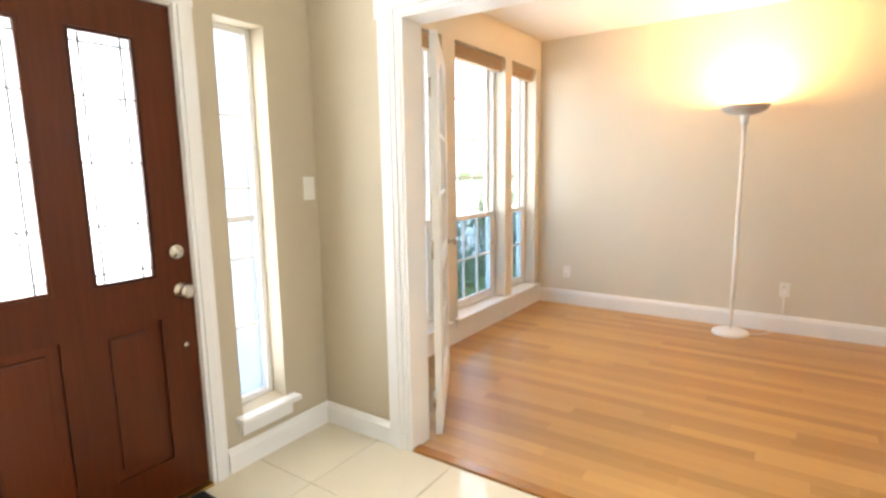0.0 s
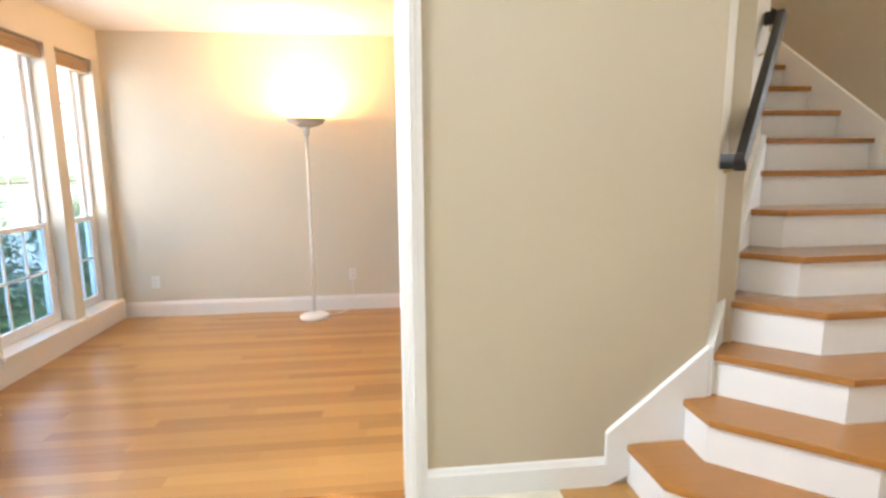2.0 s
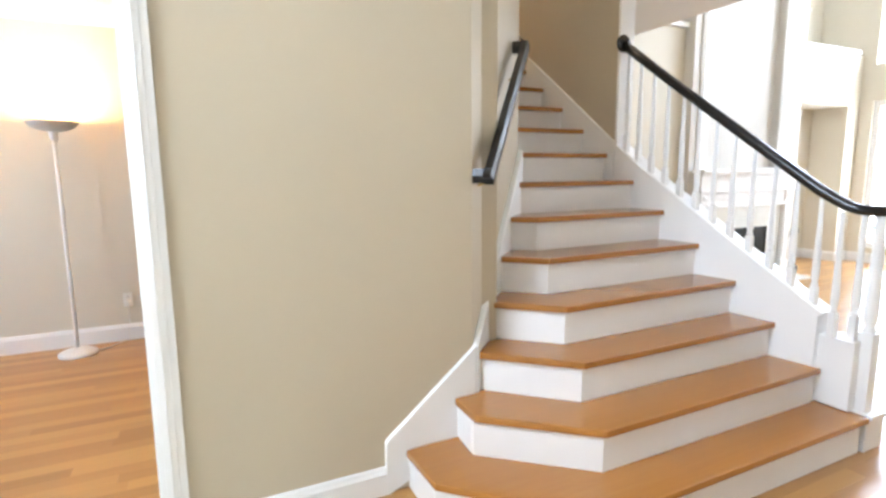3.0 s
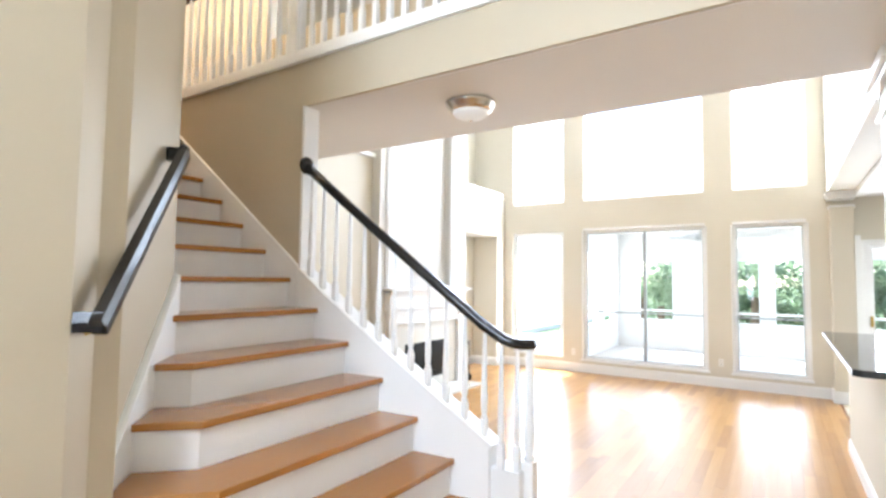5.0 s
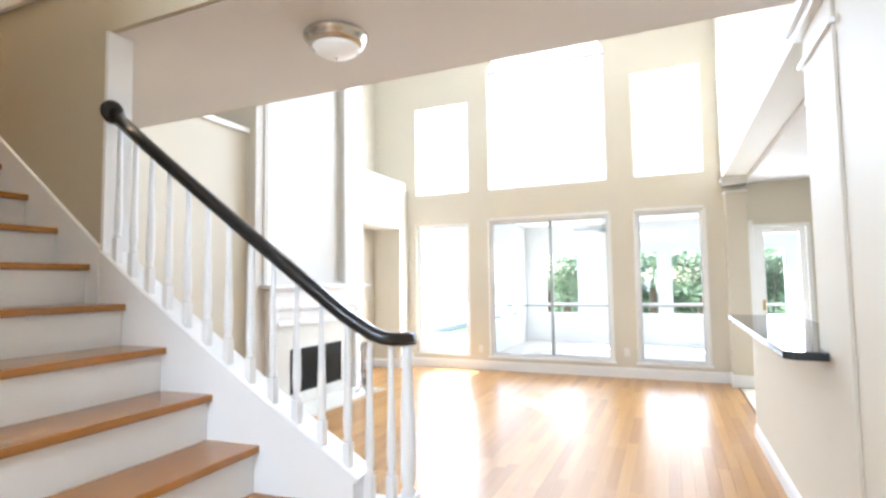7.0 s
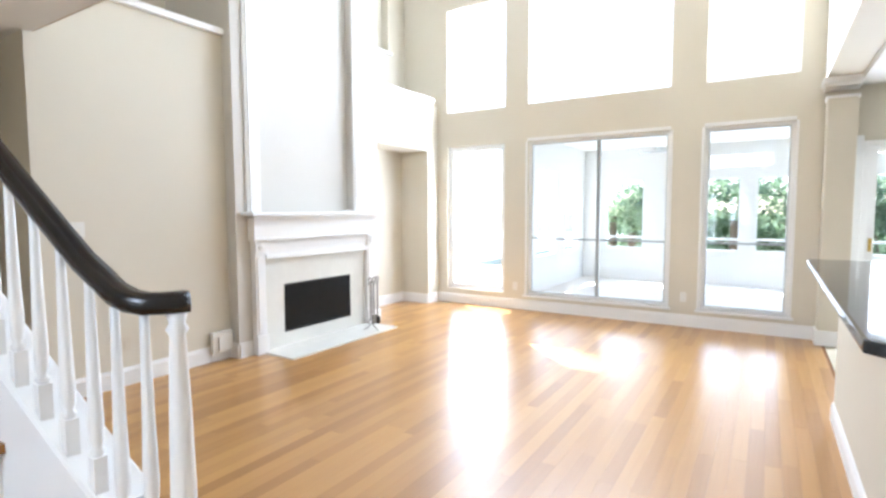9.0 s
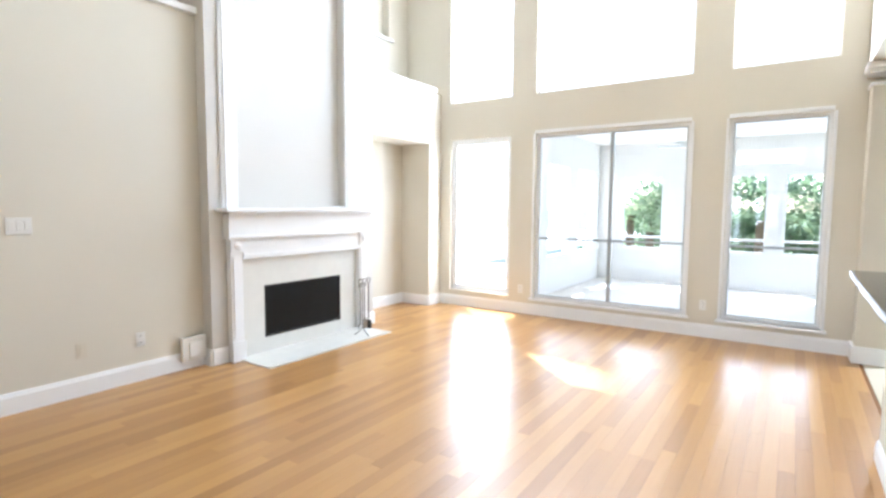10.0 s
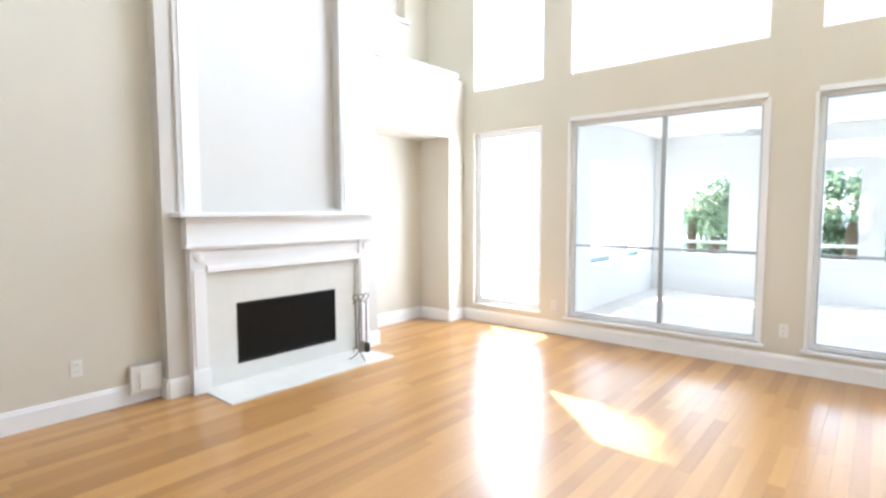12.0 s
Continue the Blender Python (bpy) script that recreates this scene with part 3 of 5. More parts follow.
count = 5
for a, b in GARDEN_LOW[:2]:
    count += 1
    win = thing("window_%d" % count, "tall fixed garden window with a grey rail", "window", kind="structure", at=(GARDEN, (a + b) / 2, 0.22))
    xo = GARDEN + 0.09
    bars("window_frame", xo, a, b, 0.225, 2.43, 0.035, 0.08, WHITE, win)
    bars("sash", xo, a + 0.035, b - 0.035, 0.26, 2.395, 0.018, 0.05, SASH, win, "thin grey metal sash")
    bar("crossbar", xo, a + 0.05, b - 0.05, 1.03, 1.055, 0.045, ALU, win)
    mid = [a + 0.05, b - 0.05]
    if b - a > 1.2:
        bar("mullion", xo, 2.785, 2.83, 0.27, 2.385, 0.05, ALU, win)
        mid = [a + 0.05, 2.785, 2.83, b - 0.05]
    for u0, u1 in zip(mid[::2], mid[1::2]):
        pane(xo, u0, u1, 0.278, 1.03, win)
        pane(xo, u0, u1, 1.055, 2.377, win)
    part("window_sill", B(GARDEN - 0.045, GARDEN + 0.05, a - 0.05, b + 0.05, 0.195, 0.225, bevel=0.006), WHITE, win)
    part("window_casing", B(GARDEN - 0.014, GARDEN - 0.001, a - 0.005, b + 0.005, 2.43, 2.475, bevel=0.003), WHITE, win)
    part("window_casing", B(GARDEN - 0.010, GARDEN - 0.001, b, b + 0.03, 0.225, 2.43, bevel=0.003), WHITE, win)
    part("window_casing", B(GARDEN - 0.010, GARDEN - 0.001, a - 0.03, a, 0.225, 2.43, bevel=0.003), WHITE, win)

gd = thing("door_2", "white glazed garden door flooded with daylight", "door", kind="structure", at=(GARDEN, 4.657, 0.22))
bars("door_frame", GARDEN + 0.09, 4.162, 5.152, 0.225, 2.43, 0.03, 0.08, WHITE, gd)
gl = bars("door_leaf", GARDEN + 0.09, 4.195, 5.12, 0.255, 2.40, 0.05, 0.045, WHITE, gd)
pane(GARDEN + 0.09, 4.245, 5.07, 0.305, 2.35, gl)
part("door_handle", B(GARDEN + 0.035, GARDEN + 0.06, 4.715, 4.74, 0.74, 0.88, bevel=0.006), STEEL, gl, "dark lever handle")

for (a, b), top in (((0.60, 1.533), 4.525), ((1.911, 3.80), 4.95), ((4.162, 5.152), 4.50)):
    count += 1
    win = thing("window_%d" % count, "high clerestory window white with daylight", "window", kind="structure", at=(GARDEN, (a + b) / 2, 2.95))
    bars("window_frame", GARDEN + 0.09, a, b, 2.951, top, 0.03, 0.06, WHITE, win)
    pane(GARDEN + 0.09, a + 0.03, b - 0.03, 2.981, top - 0.03, win)
# arched head over the middle window
bm = bmesh.new()
for side in (-1, 1):
    rim = [(2.8555 + side * 0.9445 * math.cos(t * math.pi / 24), 4.95 + 0.46 * math.sin(t * math.pi / 24)) for t in range(13)]
    shape = rim + [(2.8555, 5.45), (2.8555 + side * 0.9445, 5.45)]
    fr = [bm.verts.new((GARDEN, u, z)) for u, z in shape]
    bk = [bm.verts.new((GARDEN + 0.15, u, z)) for u, z in shape]
    bm.faces.new(fr)
    bm.faces.new(bk)
    for i in range(len(shape)):
        j = (i + 1) % len(shape)
        bm.faces.new((fr[i], fr[j], bk[j], bk[i]))
bmesh.ops.recalc_face_normals(bm, faces=bm.faces[:])
solid("wall_arch", bm, PALE, "pale wall round an arched window head", "wall")
arch = thing("window_arch", "curved arch light over the middle window", "window", kind="structure", at=(GARDEN, 2.856, 4.95))
bar("transom", GARDEN + 0.09, 1.911, 3.80, 4.93, 4.965, 0.06, ALU, arch)
pane(GARDEN + 0.09, 1.95, 3.76, 4.966, 5.41, arch)

kd = thing("door_3", "white glazed kitchen door in a white frame", "door", kind="structure", at=(GARDEN, -0.3, 0))
bars("door_frame", GARDEN + 0.06, -0.62, 0.03, -0.01, 2.16, 0.05, 0.14, WHITE, kd)
gl = bars("door_leaf", GARDEN + 0.06, -0.57, -0.02, 0.02, 2.11, 0.075, 0.045, WHITE, kd)
pane(GARDEN + 0.06, -0.495, -0.095, 0.095, 2.035, kd)
part("door_handle", B(GARDEN + 0.0, GARDEN + 0.03, -0.075, -0.045, 1.0, 1.14, bevel=0.006), BRASS, kd, "small brass handle")
part("casing", B(GARDEN - 0.004, GARDEN + 0.018, 0.03, 0.098, 0, 2.22, bevel=0.003), WHITE, kd)

# ---------- foyer: front door ----------
fd = thing("door_1", "dark mahogany front door with two leaded glass lights", "door", kind="structure", at=(FRONT - 0.02, 1.64, 0))
DX0, DX1 = FRONT - 0.055, FRONT - 0.010
bm = W("x", DX0, DX1, 1.178, 2.082, 0.008, 2.02, holes=((1.345, 1.585, 0.96, 1.88), (1.712, 1.94, 0.96, 1.88), (1.345, 1.585, 0.19, 0.79), (1.712, 1.94, 0.19, 0.79)))
part("door_leaf", bm, MAHOGANY, fd)
for u0, u1 in ((1.345, 1.585), (1.712, 1.94)):
    pan = bmesh.new()
    box(pan, DX0 + 0.012, DX1 - 0.016, u0, u1, 0.19, 0.79)
    box(pan, DX0 + 0.012, DX1 - 0.006, u0 + 0.035, u1 - 0.035, 0.225, 0.755, 0.009)
    part("panel", pan, MAHOGANY, fd)
    bars("glazing_bead", DX1 - 0.01, u0, u1, 0.96, 1.88, 0.014, 0.02, MAHOGANY, fd)
    lite = pane(DX1 - 0.022, u0 + 0.01, u1 - 0.01, 0.97, 1.87, fd, LEADED)
    came = bmesh.new()
    for u in (u0 + 0.045, u1 - 0.045):
        box(came, DX1 - 0.019, DX1 - 0.013, u - 0.0045, u + 0.0045, 0.965, 1.875)
    for z in (1.005, 1.185, 1.415, 1.65, 1.835):
        box(came, DX1 - 0.0185, DX1 - 0.0135, u0 + 0.01, u1 - 0.01, z - 0.0045, z + 0.0045)
    um = (u0 + u1) / 2
    for sgn in (-1, 1):
        sweep(came, [(DX1 - 0.016, um + sgn * 0.055 * math.sin(i / 8 * math.pi), 1.06 + 0.2 * i / 8) for i in range(9)], circle(0.0045, 5))
        sweep(came, [(DX1 - 0.016, um + sgn * 0.06 * math.sin(i / 8 * math.pi * 0.9), 1.72 - 0.22 * i / 8) for i in range(9)], circle(0.0045, 5))
    part("lead_came", came, LEAD, lite, "dark lead lines")


def knob(bm, x, y, z, r):
    """A round knob standing out along +x from a rose."""
    prof = [(r * 1.05, 0), (r * 1.05, 0.006), (r * 0.45, 0.010), (r * 0.40, 0.030), (r * 0.75, 0.036), (r, 0.048), (r * 0.97, 0.060), (r * 0.6, 0.068)]
    t = turned(bmesh.new(), prof, sides=20)
    t.transform(Matrix.Translation((x, y, z)) @ Matrix.Rotation(radians(90), 4, "Y"))
    me = bpy.data.meshes.new("tmp")
    t.to_mesh(me)
    t.free()
    bm.from_mesh(me)
    bpy.data.meshes.remove(me)
    return bm


part("knob", knob(bmesh.new(), DX1, 2.03, 0.895, 0.030), NICKEL, fd, "satin nickel knob")
bm = turned(bmesh.new(), [(0.031, 0), (0.031, 0.010), (0.026, 0.016), (0.010, 0.018), (0.009, 0.030)], sides=20)
bm.transform(Matrix.Translation((DX1, 2.022, 1.057)) @ Matrix.Rotation(radians(90), 4, "Y"))
part("deadbolt", bm, NICKEL, fd, "satin nickel deadbolt")
bm = turned(bmesh.new(), [(0.011, 0), (0.011, 0.006), (0.006, 0.009)], sides=14)
bm.transform(Matrix.Translation((DX1, 2.03, 0.66)) @ Matrix.Rotation(radians(90), 4, "Y"))
part("door_button", bm, NICKEL, fd)
solid("door_sill", B(FRONT - 0.19, FRONT + 0.03, 1.18, 2.08, -0.01, 0.012, bevel=0.004), BRASS, "brass front door threshold", "threshold")
tagged(new("door_mat", finish("door_mat", B(-0.62, 0.0, 1.2, 2.02, 0.0, 0.014, bevel=0.005), MAT)), "dark door mat on the tiles", "mat")


def plate(name, label, category, p, out, wide=0.072, high=0.118, kind_of="outlet"):
    """A wall plate: p its centre on the wall, out the way it faces ('x', '-x' or '-y')."""
    ob = thing(name, label, category, at=p)
    pl = B(-wide / 2, wide / 2, -0.006, 0.0, -high / 2, high / 2, bevel=0.003)
    parts = [("plate", pl)]
    if kind_of == "outlet":
        for z in (-0.026, 0.026):
            bmx = B(-0.017, 0.017, -0.009, -0.005, z - 0.015, z + 0.015, bevel=0.004)
            parts.append(("socket", bmx))
            slots = bmesh.new()
            for u in (-0.006, 0.006):
                box(slots, u - 0.0015, u + 0.0015, -0.0096, -0.0088, z - 0.004, z + 0.006)
            parts.append(("slot", slots))
    else:
        n = max(1, round(wide / 0.05)) if kind_of == "multi" else 1
        for i in range(n):
            u = (i - (n - 1) / 2) * 0.046
            parts.append(("rocker", B(u - 0.016, u + 0.016, -0.011, -0.005, -0.033, 0.033, bevel=0.003)))
    turn = {"-y": 0, "x": 90, "-x": -90}[out]
    for nm, b in parts:
        q = new(nm, finish(nm, b, BLACK if nm == "slot" else BONE if "beige" in label else PLASTIC))
        q.parent = ob
    ob.matrix_basis = Matrix.Translation(p) @ Matrix.Rotation(radians(turn), 4, "Z")
    return ob


plate("light_switch", "white light switch on the entrance wall", "light switch", (FRONT, 2.735, 1.29), "x", kind_of="switch")
plate("wall_outlet", "white power outlet above the baseboard", "outlet", (-0.465, BACK, 0.335), "-y")
plate("wall_outlet", "white power outlet with the lamp's cord", "outlet", (1.395, BACK, 0.36), "-y")
plate("wall_outlet", "white power outlet beside the fireplace", "outlet", (6.86, FIRE_WALL, 0.346), "-y")
plate("wall_outlet", "beige blank plate near the baseboard", "outlet", (6.43, FIRE_WALL, 0.345), "-y", kind_of="switch")
plate("wall_outlet", "white power outlet under the garden windows", "outlet", (GARDEN, 1.715, 0.365), "-x")
plate("wall_outlet", "white power outlet beside the garden door", "outlet", (GARDEN, 3.985, 0.335), "-x")
plate("light_switch", "white three-gang switch plate", "light switch", (6.09, FIRE_WALL, 1.30), "-y", wide=0.15, high=0.118, kind_of="multi")

# ---------- side room: french doors ----------
def french_leaf(hinge, turn, flip, label):
    """A white glazed door leaf with an arched glass head, hinged at its local origin, reaching along local +x."""
    leaf = thing("french_door", label, "door", "french doors", at=(0, 0, 0))
    w, h, t = 0.86, 2.02, 0.036
    y0, y1 = (-t / 2, t / 2)
    stile = bmesh.new()
    box(stile, 0, 0.10, y0, y1, 0.008, h, 0.003)
    box(stile, w - 0.10, w, y0, y1, 0.008, h, 0.003)
    box(stile, 0.10, w - 0.10, y0 + 0.0005, y1 - 0.0005, 0.008, 0.22, 0.003)
    box(stile, 0.10, w - 0.10, y0 + 0.0005, y1 - 0.0005, h - 0.07, h, 0.003)
    box(stile, 0.10, w - 0.10, y0 + 0.0005, y1 - 0.0005, 0.84, 0.93, 0.003)
    q = [new("door_frame", finish("door_frame", stile, WHITE))]
    head = bmesh.new()
    n = 12
    rim = [(0.10 + (w - 0.2) * i / n, h - 0.07 - 0.20 * (1 - math.sin(math.pi * i / n))) for i in range(n + 1)]
    shape = [(0.10, h - 0.07)] + rim + [(w - 0.10, h - 0.07)]
    for yy in (y0 + 0.004, y1 - 0.004):
        for i in range(n):
            vs = [head.verts.new((rim[i][0], yy, rim[i][1])), head.verts.new((rim[i + 1][0], yy, rim[i + 1][1])), head.verts.new((rim[i + 1][0], yy, h - 0.069)), head.verts.new((rim[i][0], yy, h - 0.069))]
            head.faces.new(vs)
    for i in range(n):
        head.faces.new([head.verts.new(v) for v in ((rim[i][0], y0 + 0.004, rim[i][1]), (rim[i + 1][0], y0 + 0.004, rim[i + 1][1]), (rim[i + 1][0], y1 - 0.004, rim[i + 1][1]), (rim[i][0], y1 - 0.004, rim[i][1]))])
    q.append(new("arched_head", finish("arched_head", head, WHITE)))
    for z in (1.25, 1.56):
        q.append(new("muntin", finish("muntin", B(0.10, w - 0.10, -0.010, 0.010, z - 0.012, z + 0.012, bevel=0.004), WHITE)))
    for x in (0.333, 0.567):
        q.append(new("muntin", finish("muntin", B(x - 0.011, x + 0.011, -0.009, 0.009, 0.93, h - 0.06, bevel=0.004), WHITE)))
        q.append(new("muntin", finish("muntin", B(x - 0.011, x + 0.011, -0.009, 0.009, 0.22, 0.84, bevel=0.004), WHITE)))
    q.append(new("muntin", finish("muntin", B(0.10, w - 0.10, -0.010, 0.010, 0.52, 0.544, bevel=0.004), WHITE)))
    for z0, z1 in ((0.22, 0.84), (0.93, h - 0.071)):
        g = new("pane", finish("pane", B(0.10, w - 0.10, -0.0025, 0.0025, z0, z1), GLASS))
        g.visible_shadow = False
        q.append(g)
    hb = bmesh.new()
    for sg in (-1, 1):
        grip = turned(bmesh.new(), [(0.024, 0.0), (0.024, 0.005), (0.010, 0.009), (0.010, 0.026), (0.022, 0.034), (0.026, 0.046), (0.020, 0.056), (0.006, 0.060)], sides=18)
        grip.transform(Matrix.Translation((w - 0.055, sg * t / 2, 0.915)) @ Matrix.Rotation(radians(-90 * sg), 4, "X"))
        loose = bpy.data.meshes.new("grip")
        grip.to_mesh(loose)
        grip.free()
        hb.from_mesh(loose)
        bpy.data.meshes.remove(loose)
    q.append(new("door_knob", finish("door_knob", hb, NICKEL)))
    tagged(q[-1], "satin nickel knob")
    hg = bmesh.new()
    for z in (0.2, 0.98, 1.76):
        turned(hg, [(0.007, z - 0.045), (0.007, z + 0.045)], -0.004, flip * 0.02, 8)
    q.append(new("hinge", finish("hinge", hg, NICKEL)))
    for o in q:
        o.parent = leaf
    leaf.matrix_basis = Matrix.Translation(hinge) @ Matrix.Rotation(radians(turn), 4, "Z")
    return leaf


french_leaf((-0.035, DOORWALL + 0.19, 0), 121, 1, "white french door leaf standing open with an arched glass head")
french_leaf((1.80, DOORWALL + 0.155, 0), 74, -1, "white french door leaf folded open against the room")

# ---------- side room: torchiere ----------
LX, LY = 1.045, 5.65
tl = thing("floor_lamp", "white torchiere floor lamp, lit, beside the end wall", "floor lamp", at=(LX, LY, 0))
part("base", turned(bmesh.new(), [(0.135, 0), (0.138, 0.006), (0.136, 0.022), (0.12, 0.032), (0.05, 0.040), (0.022, 0.05), (0.016, 0.06)], LX, LY, 40), WHITE, tl)
part("pole", turned(bmesh.new(), [(0.0145, 0.05), (0.0145, 0.62), (0.0165, 0.625), (0.0165, 0.64), (0.0145, 0.645), (0.0145, 1.15), (0.0165, 1.155), (0.0165, 1.17), (0.0145, 1.175), (0.0145, 1.74)], LX, LY, 16), WHITE, tl)
part("neck", turned(bmesh.new(), [(0.024, 1.69), (0.030, 1.74), (0.030, 1.755), (0.05, 1.765)], LX, LY, 20), WHITE, tl)
bowl = turned(bmesh.new(), [(0.05, 1.762), (0.10, 1.773), (0.145, 1.795), (0.168, 1.825), (0.170, 1.835), (0.164, 1.835), (0.142, 1.802), (0.10, 1.781), (0.02, 1.775)], LX, LY, 40)
bowl_shade = part("bowl_shade", bowl, material("grey_metal_shade", (0.55, 0.53, 0.50), 0.35, metal=0.4), tl, "shallow grey metal bowl")
part("bulb", turned(bmesh.new(), [(0.015, 1.785), (0.035, 1.792), (0.035, 1.806), (0.015, 1.812)], LX, LY, 16), BULB, bowl_shade, "glowing bulb")
torch = new("lamp_light", bpy.data.lights.new("lamp_light", "AREA"))
torch.data.shape, torch.data.size, torch.data.energy, torch.data.color = "DISK", 0.26, 11.0, (1.0, 0.50, 0.17)
torch.matrix_world = look((LX, LY, 1.84), (LX, LY, 3.0))
cord = thing("lamp_cord", "thin white lamp cord on the floor", "cord", at=(1.2, 5.75, 0.004))
cb = bmesh.new()
sweep(cb, [(LX + 0.12, LY + 0.03, 0.005), (1.25, 5.73, 0.005), (1.31, 5.83, 0.005), (1.38, 5.87, 0.02), (1.395, 5.882, 0.20), (1.395, 5.892, 0.33)], circle(0.004, 6))
part("cable", cb, PLASTIC, cord)
part("plug", B(1.38, 1.41, 5.862, 5.898, 0.318, 0.35, bevel=0.005), PLASTIC, cord)

# ---------- staircase ----------
stair = thing("staircase", "oak-treaded staircase with white risers and a splayed foot", "staircase", at=(4.2, 2.0, 0))


def side_x(y):
    """The open side of the flight, splayed a little towards its foot."""
    return STAIR_R + 0.12 * min(1.0, max(0.0, 3.4 - y) / 1.3) ** 1.4


def nosing(j):
    """The front edge of step j as points from the wall to the open side."""
    y = 2.925 + GOING * (j - 5)
    if j == 1:
        return [(2.745, 2.765), (2.755, 2.478), (3.22, 2.015), (4.912, 2.015)]
    if j == 2:
        return [(2.99, 2.765), (2.985, 2.572), (3.392, 2.215), (side_x(2.225), 2.225)]
    if j == 3:
        return [(3.125, 2.776), (3.47, 2.445), (side_x(2.455), 2.455)]
    if j == 4:
        return [(3.272, 2.923), (3.545, 2.665), (side_x(2.685), 2.685)]
    if j == 5:
        return [(3.437, 3.088), (3.62, 2.905), (side_x(y), y)]
    if j == 6:
        return [(3.607, 3.258), (3.725, 3.15), (side_x(y), y)]
    if j == 7:
        return [(3.777, 3.428), (3.80, y - 0.01), (side_x(y), y)]
    return [(STAIR_L, y), (side_x(y), y)]


def back_from(line, d):
    return [(x + (0.0 if i == 0 else d * 0.35 if i < len(line) - 1 else 0), y + d) for i, (x, y) in enumerate(line)]


for j in range(1, 17):
    z = j * RISER
    front = nosing(j)
    if j < 16:
        behind = back_from(nosing(j + 1), 0.05)
    else:
        behind = [(STAIR_L, 7.19), (STAIR_R, 7.19)]
    if j < 7:
        lx, ly = behind[0]
        behind[0] = (lx + 0.02, ly)
    out = front + [(front[-1][0], behind[-1][1])] + behind[::-1]
    part("tread", prism(bmesh.new(), out, z - 0.032, z, 0.009), TREAD, stair)
    face = back_from(front, 0.028)
    face[0] = (face[0][0] + (0.02 if j < 3 else 0.012 if j < 8 else 0), min(face[0][1], 2.77) if j < 3 else face[0][1])
    face[-1] = (face[-1][0] - (0.02 if j < 3 else 0), face[-1][1])
    rear = [(x, y + 0.02) for x, y in face]
    part("riser", prism(bmesh.new(), face + rear[::-1], z - RISER + (0.001 if j == 1 else 0.0), z - 0.033), WHITE, stair)
# open end of the first two steps
part("step_end", B(4.914, 5.075, 2.03, 2.50, 0.0, RISER - 0.02, bevel=0.003), WHITE, stair)
part("step_end_cap", B(4.914, 5.10, 2.008, 2.52, RISER - 0.0195, RISER + 0.004, bevel=0.006), WHITE, stair)


def slope_z(y):
    return RISER * 5 + (y - 2.925) / GOING * RISER


def curb_z(y):
    return 0.67 + (y - 2.26) * (1.60 - 0.67) / (POST_Y - 2.26)


# white curb under the balusters, and the wall string
bm = bmesh.new()
rings = []
for y in (2.26, 2.45, 2.65, 2.85, 3.05, 3.25, 3.4, POST_Y - 0.001):
    rings.append([bm.verts.new((side_x(y) + dx, y, z)) for dx, z in ((-0.006, 0.0), (0.118, 0.0), (0.118, curb_z(y)), (-0.006, curb_z(y)))])
for a, b in zip(rings, rings[1:]):
    for i in range(4):
        bm.faces.new((a[i], a[(i + 1) % 4], b[(i + 1) % 4], b[i]))
bm.faces.new(rings[0])
bm.faces.new(rings[-1])
bmesh.ops.recalc_face_normals(bm, faces=bm.faces[:])
part("curb_string", bm, WHITE, stair)
bm = bmesh.new()
sweep(bm, [(side_x(y) + 0.06, y, curb_z(y) + 0.008) for y in (2.25, 2.45, 2.65, 2.85, 3.05, 3.25, 3.4, POST_Y - 0.001)], [(-0.072, -0.012), (0.072, -0.012), (0.072, 0.006), (0.064, 0.012), (-0.064, 0.012), (-0.072, 0.006)])
part("curb_cap", bm, WHITE, stair)
part("newel_plinth", B(side_x(2.1) + 0.001, side_x(2.1) + 0.15, 2.095, 2.27, RISER + 0.005, 0.56, bevel=0.006), WHITE, stair)


def wall_string(points, thick, off):
    """A sloped skirting board along the wall: points (x, y, top), standing off the wall along off."""
    bm = bmesh.new()
    rings = []
    for x, y, top in points:
        low = max(0.0, top - 0.42)
        rings.append([bm.verts.new((x + off[0] * d, y + off[1] * d, z)) for d, z in ((0, low), (thick, low), (thick, top - 0.006), (thick * 0.6, top), (0, top))])
    for a, b in zip(rings, rings[1:]):
        for i in range(5):
            bm.faces.new((a[i], a[(i + 1) % 5], b[(i + 1) % 5], b[i]))
    bm.faces.new(rings[0])
    bm.faces.new(rings[-1])
    bmesh.ops.recalc_face_normals(bm, faces=bm.faces[:])
    return bm


part("wall_string", wall_string([(2.655, DOORWALL, 0.245), (2.665, DOORWALL, 0.258), (SPLAY + 0.005, DOORWALL, 0.615)], 0.02, (0, -1)), WHITE, stair)
part("wall_string", wall_string([(SPLAY, DOORWALL + 0.004, 0.615), (STAIR_L, DOORWALL + STAIR_L - SPLAY, 1.555)], 0.032, (0.707, -0.707)), WHITE, stair)
part("wall_string", wall_string([(STAIR_L, 3.53, 1.565), (STAIR_L, 5.9, 1.565 + 2.37 / GOING * RISER), (STAIR_L, 7.19, 3.33)], 0.015, (1, 0)), WHITE, stair)
part("wall_string", wall_string([(STAIR_R + 0.004, POST_Y, slope_z(POST_Y) + 0.13), (STAIR_R + 0.004, 5.85, slope_z(5.85) + 0.12), (STAIR_R + 0.004, 7.19, 3.3)], 0.015, (-1, 0)), WHITE, stair)
solid("trim_stair_post", B(STAIR_R - 0.006, STAIR_R + 0.126, POST_Y - 0.022, POST_Y, 1.57, SLAB - 0.001, bevel=0.003), WHITE, "white end trim of the stair wall", "trim")


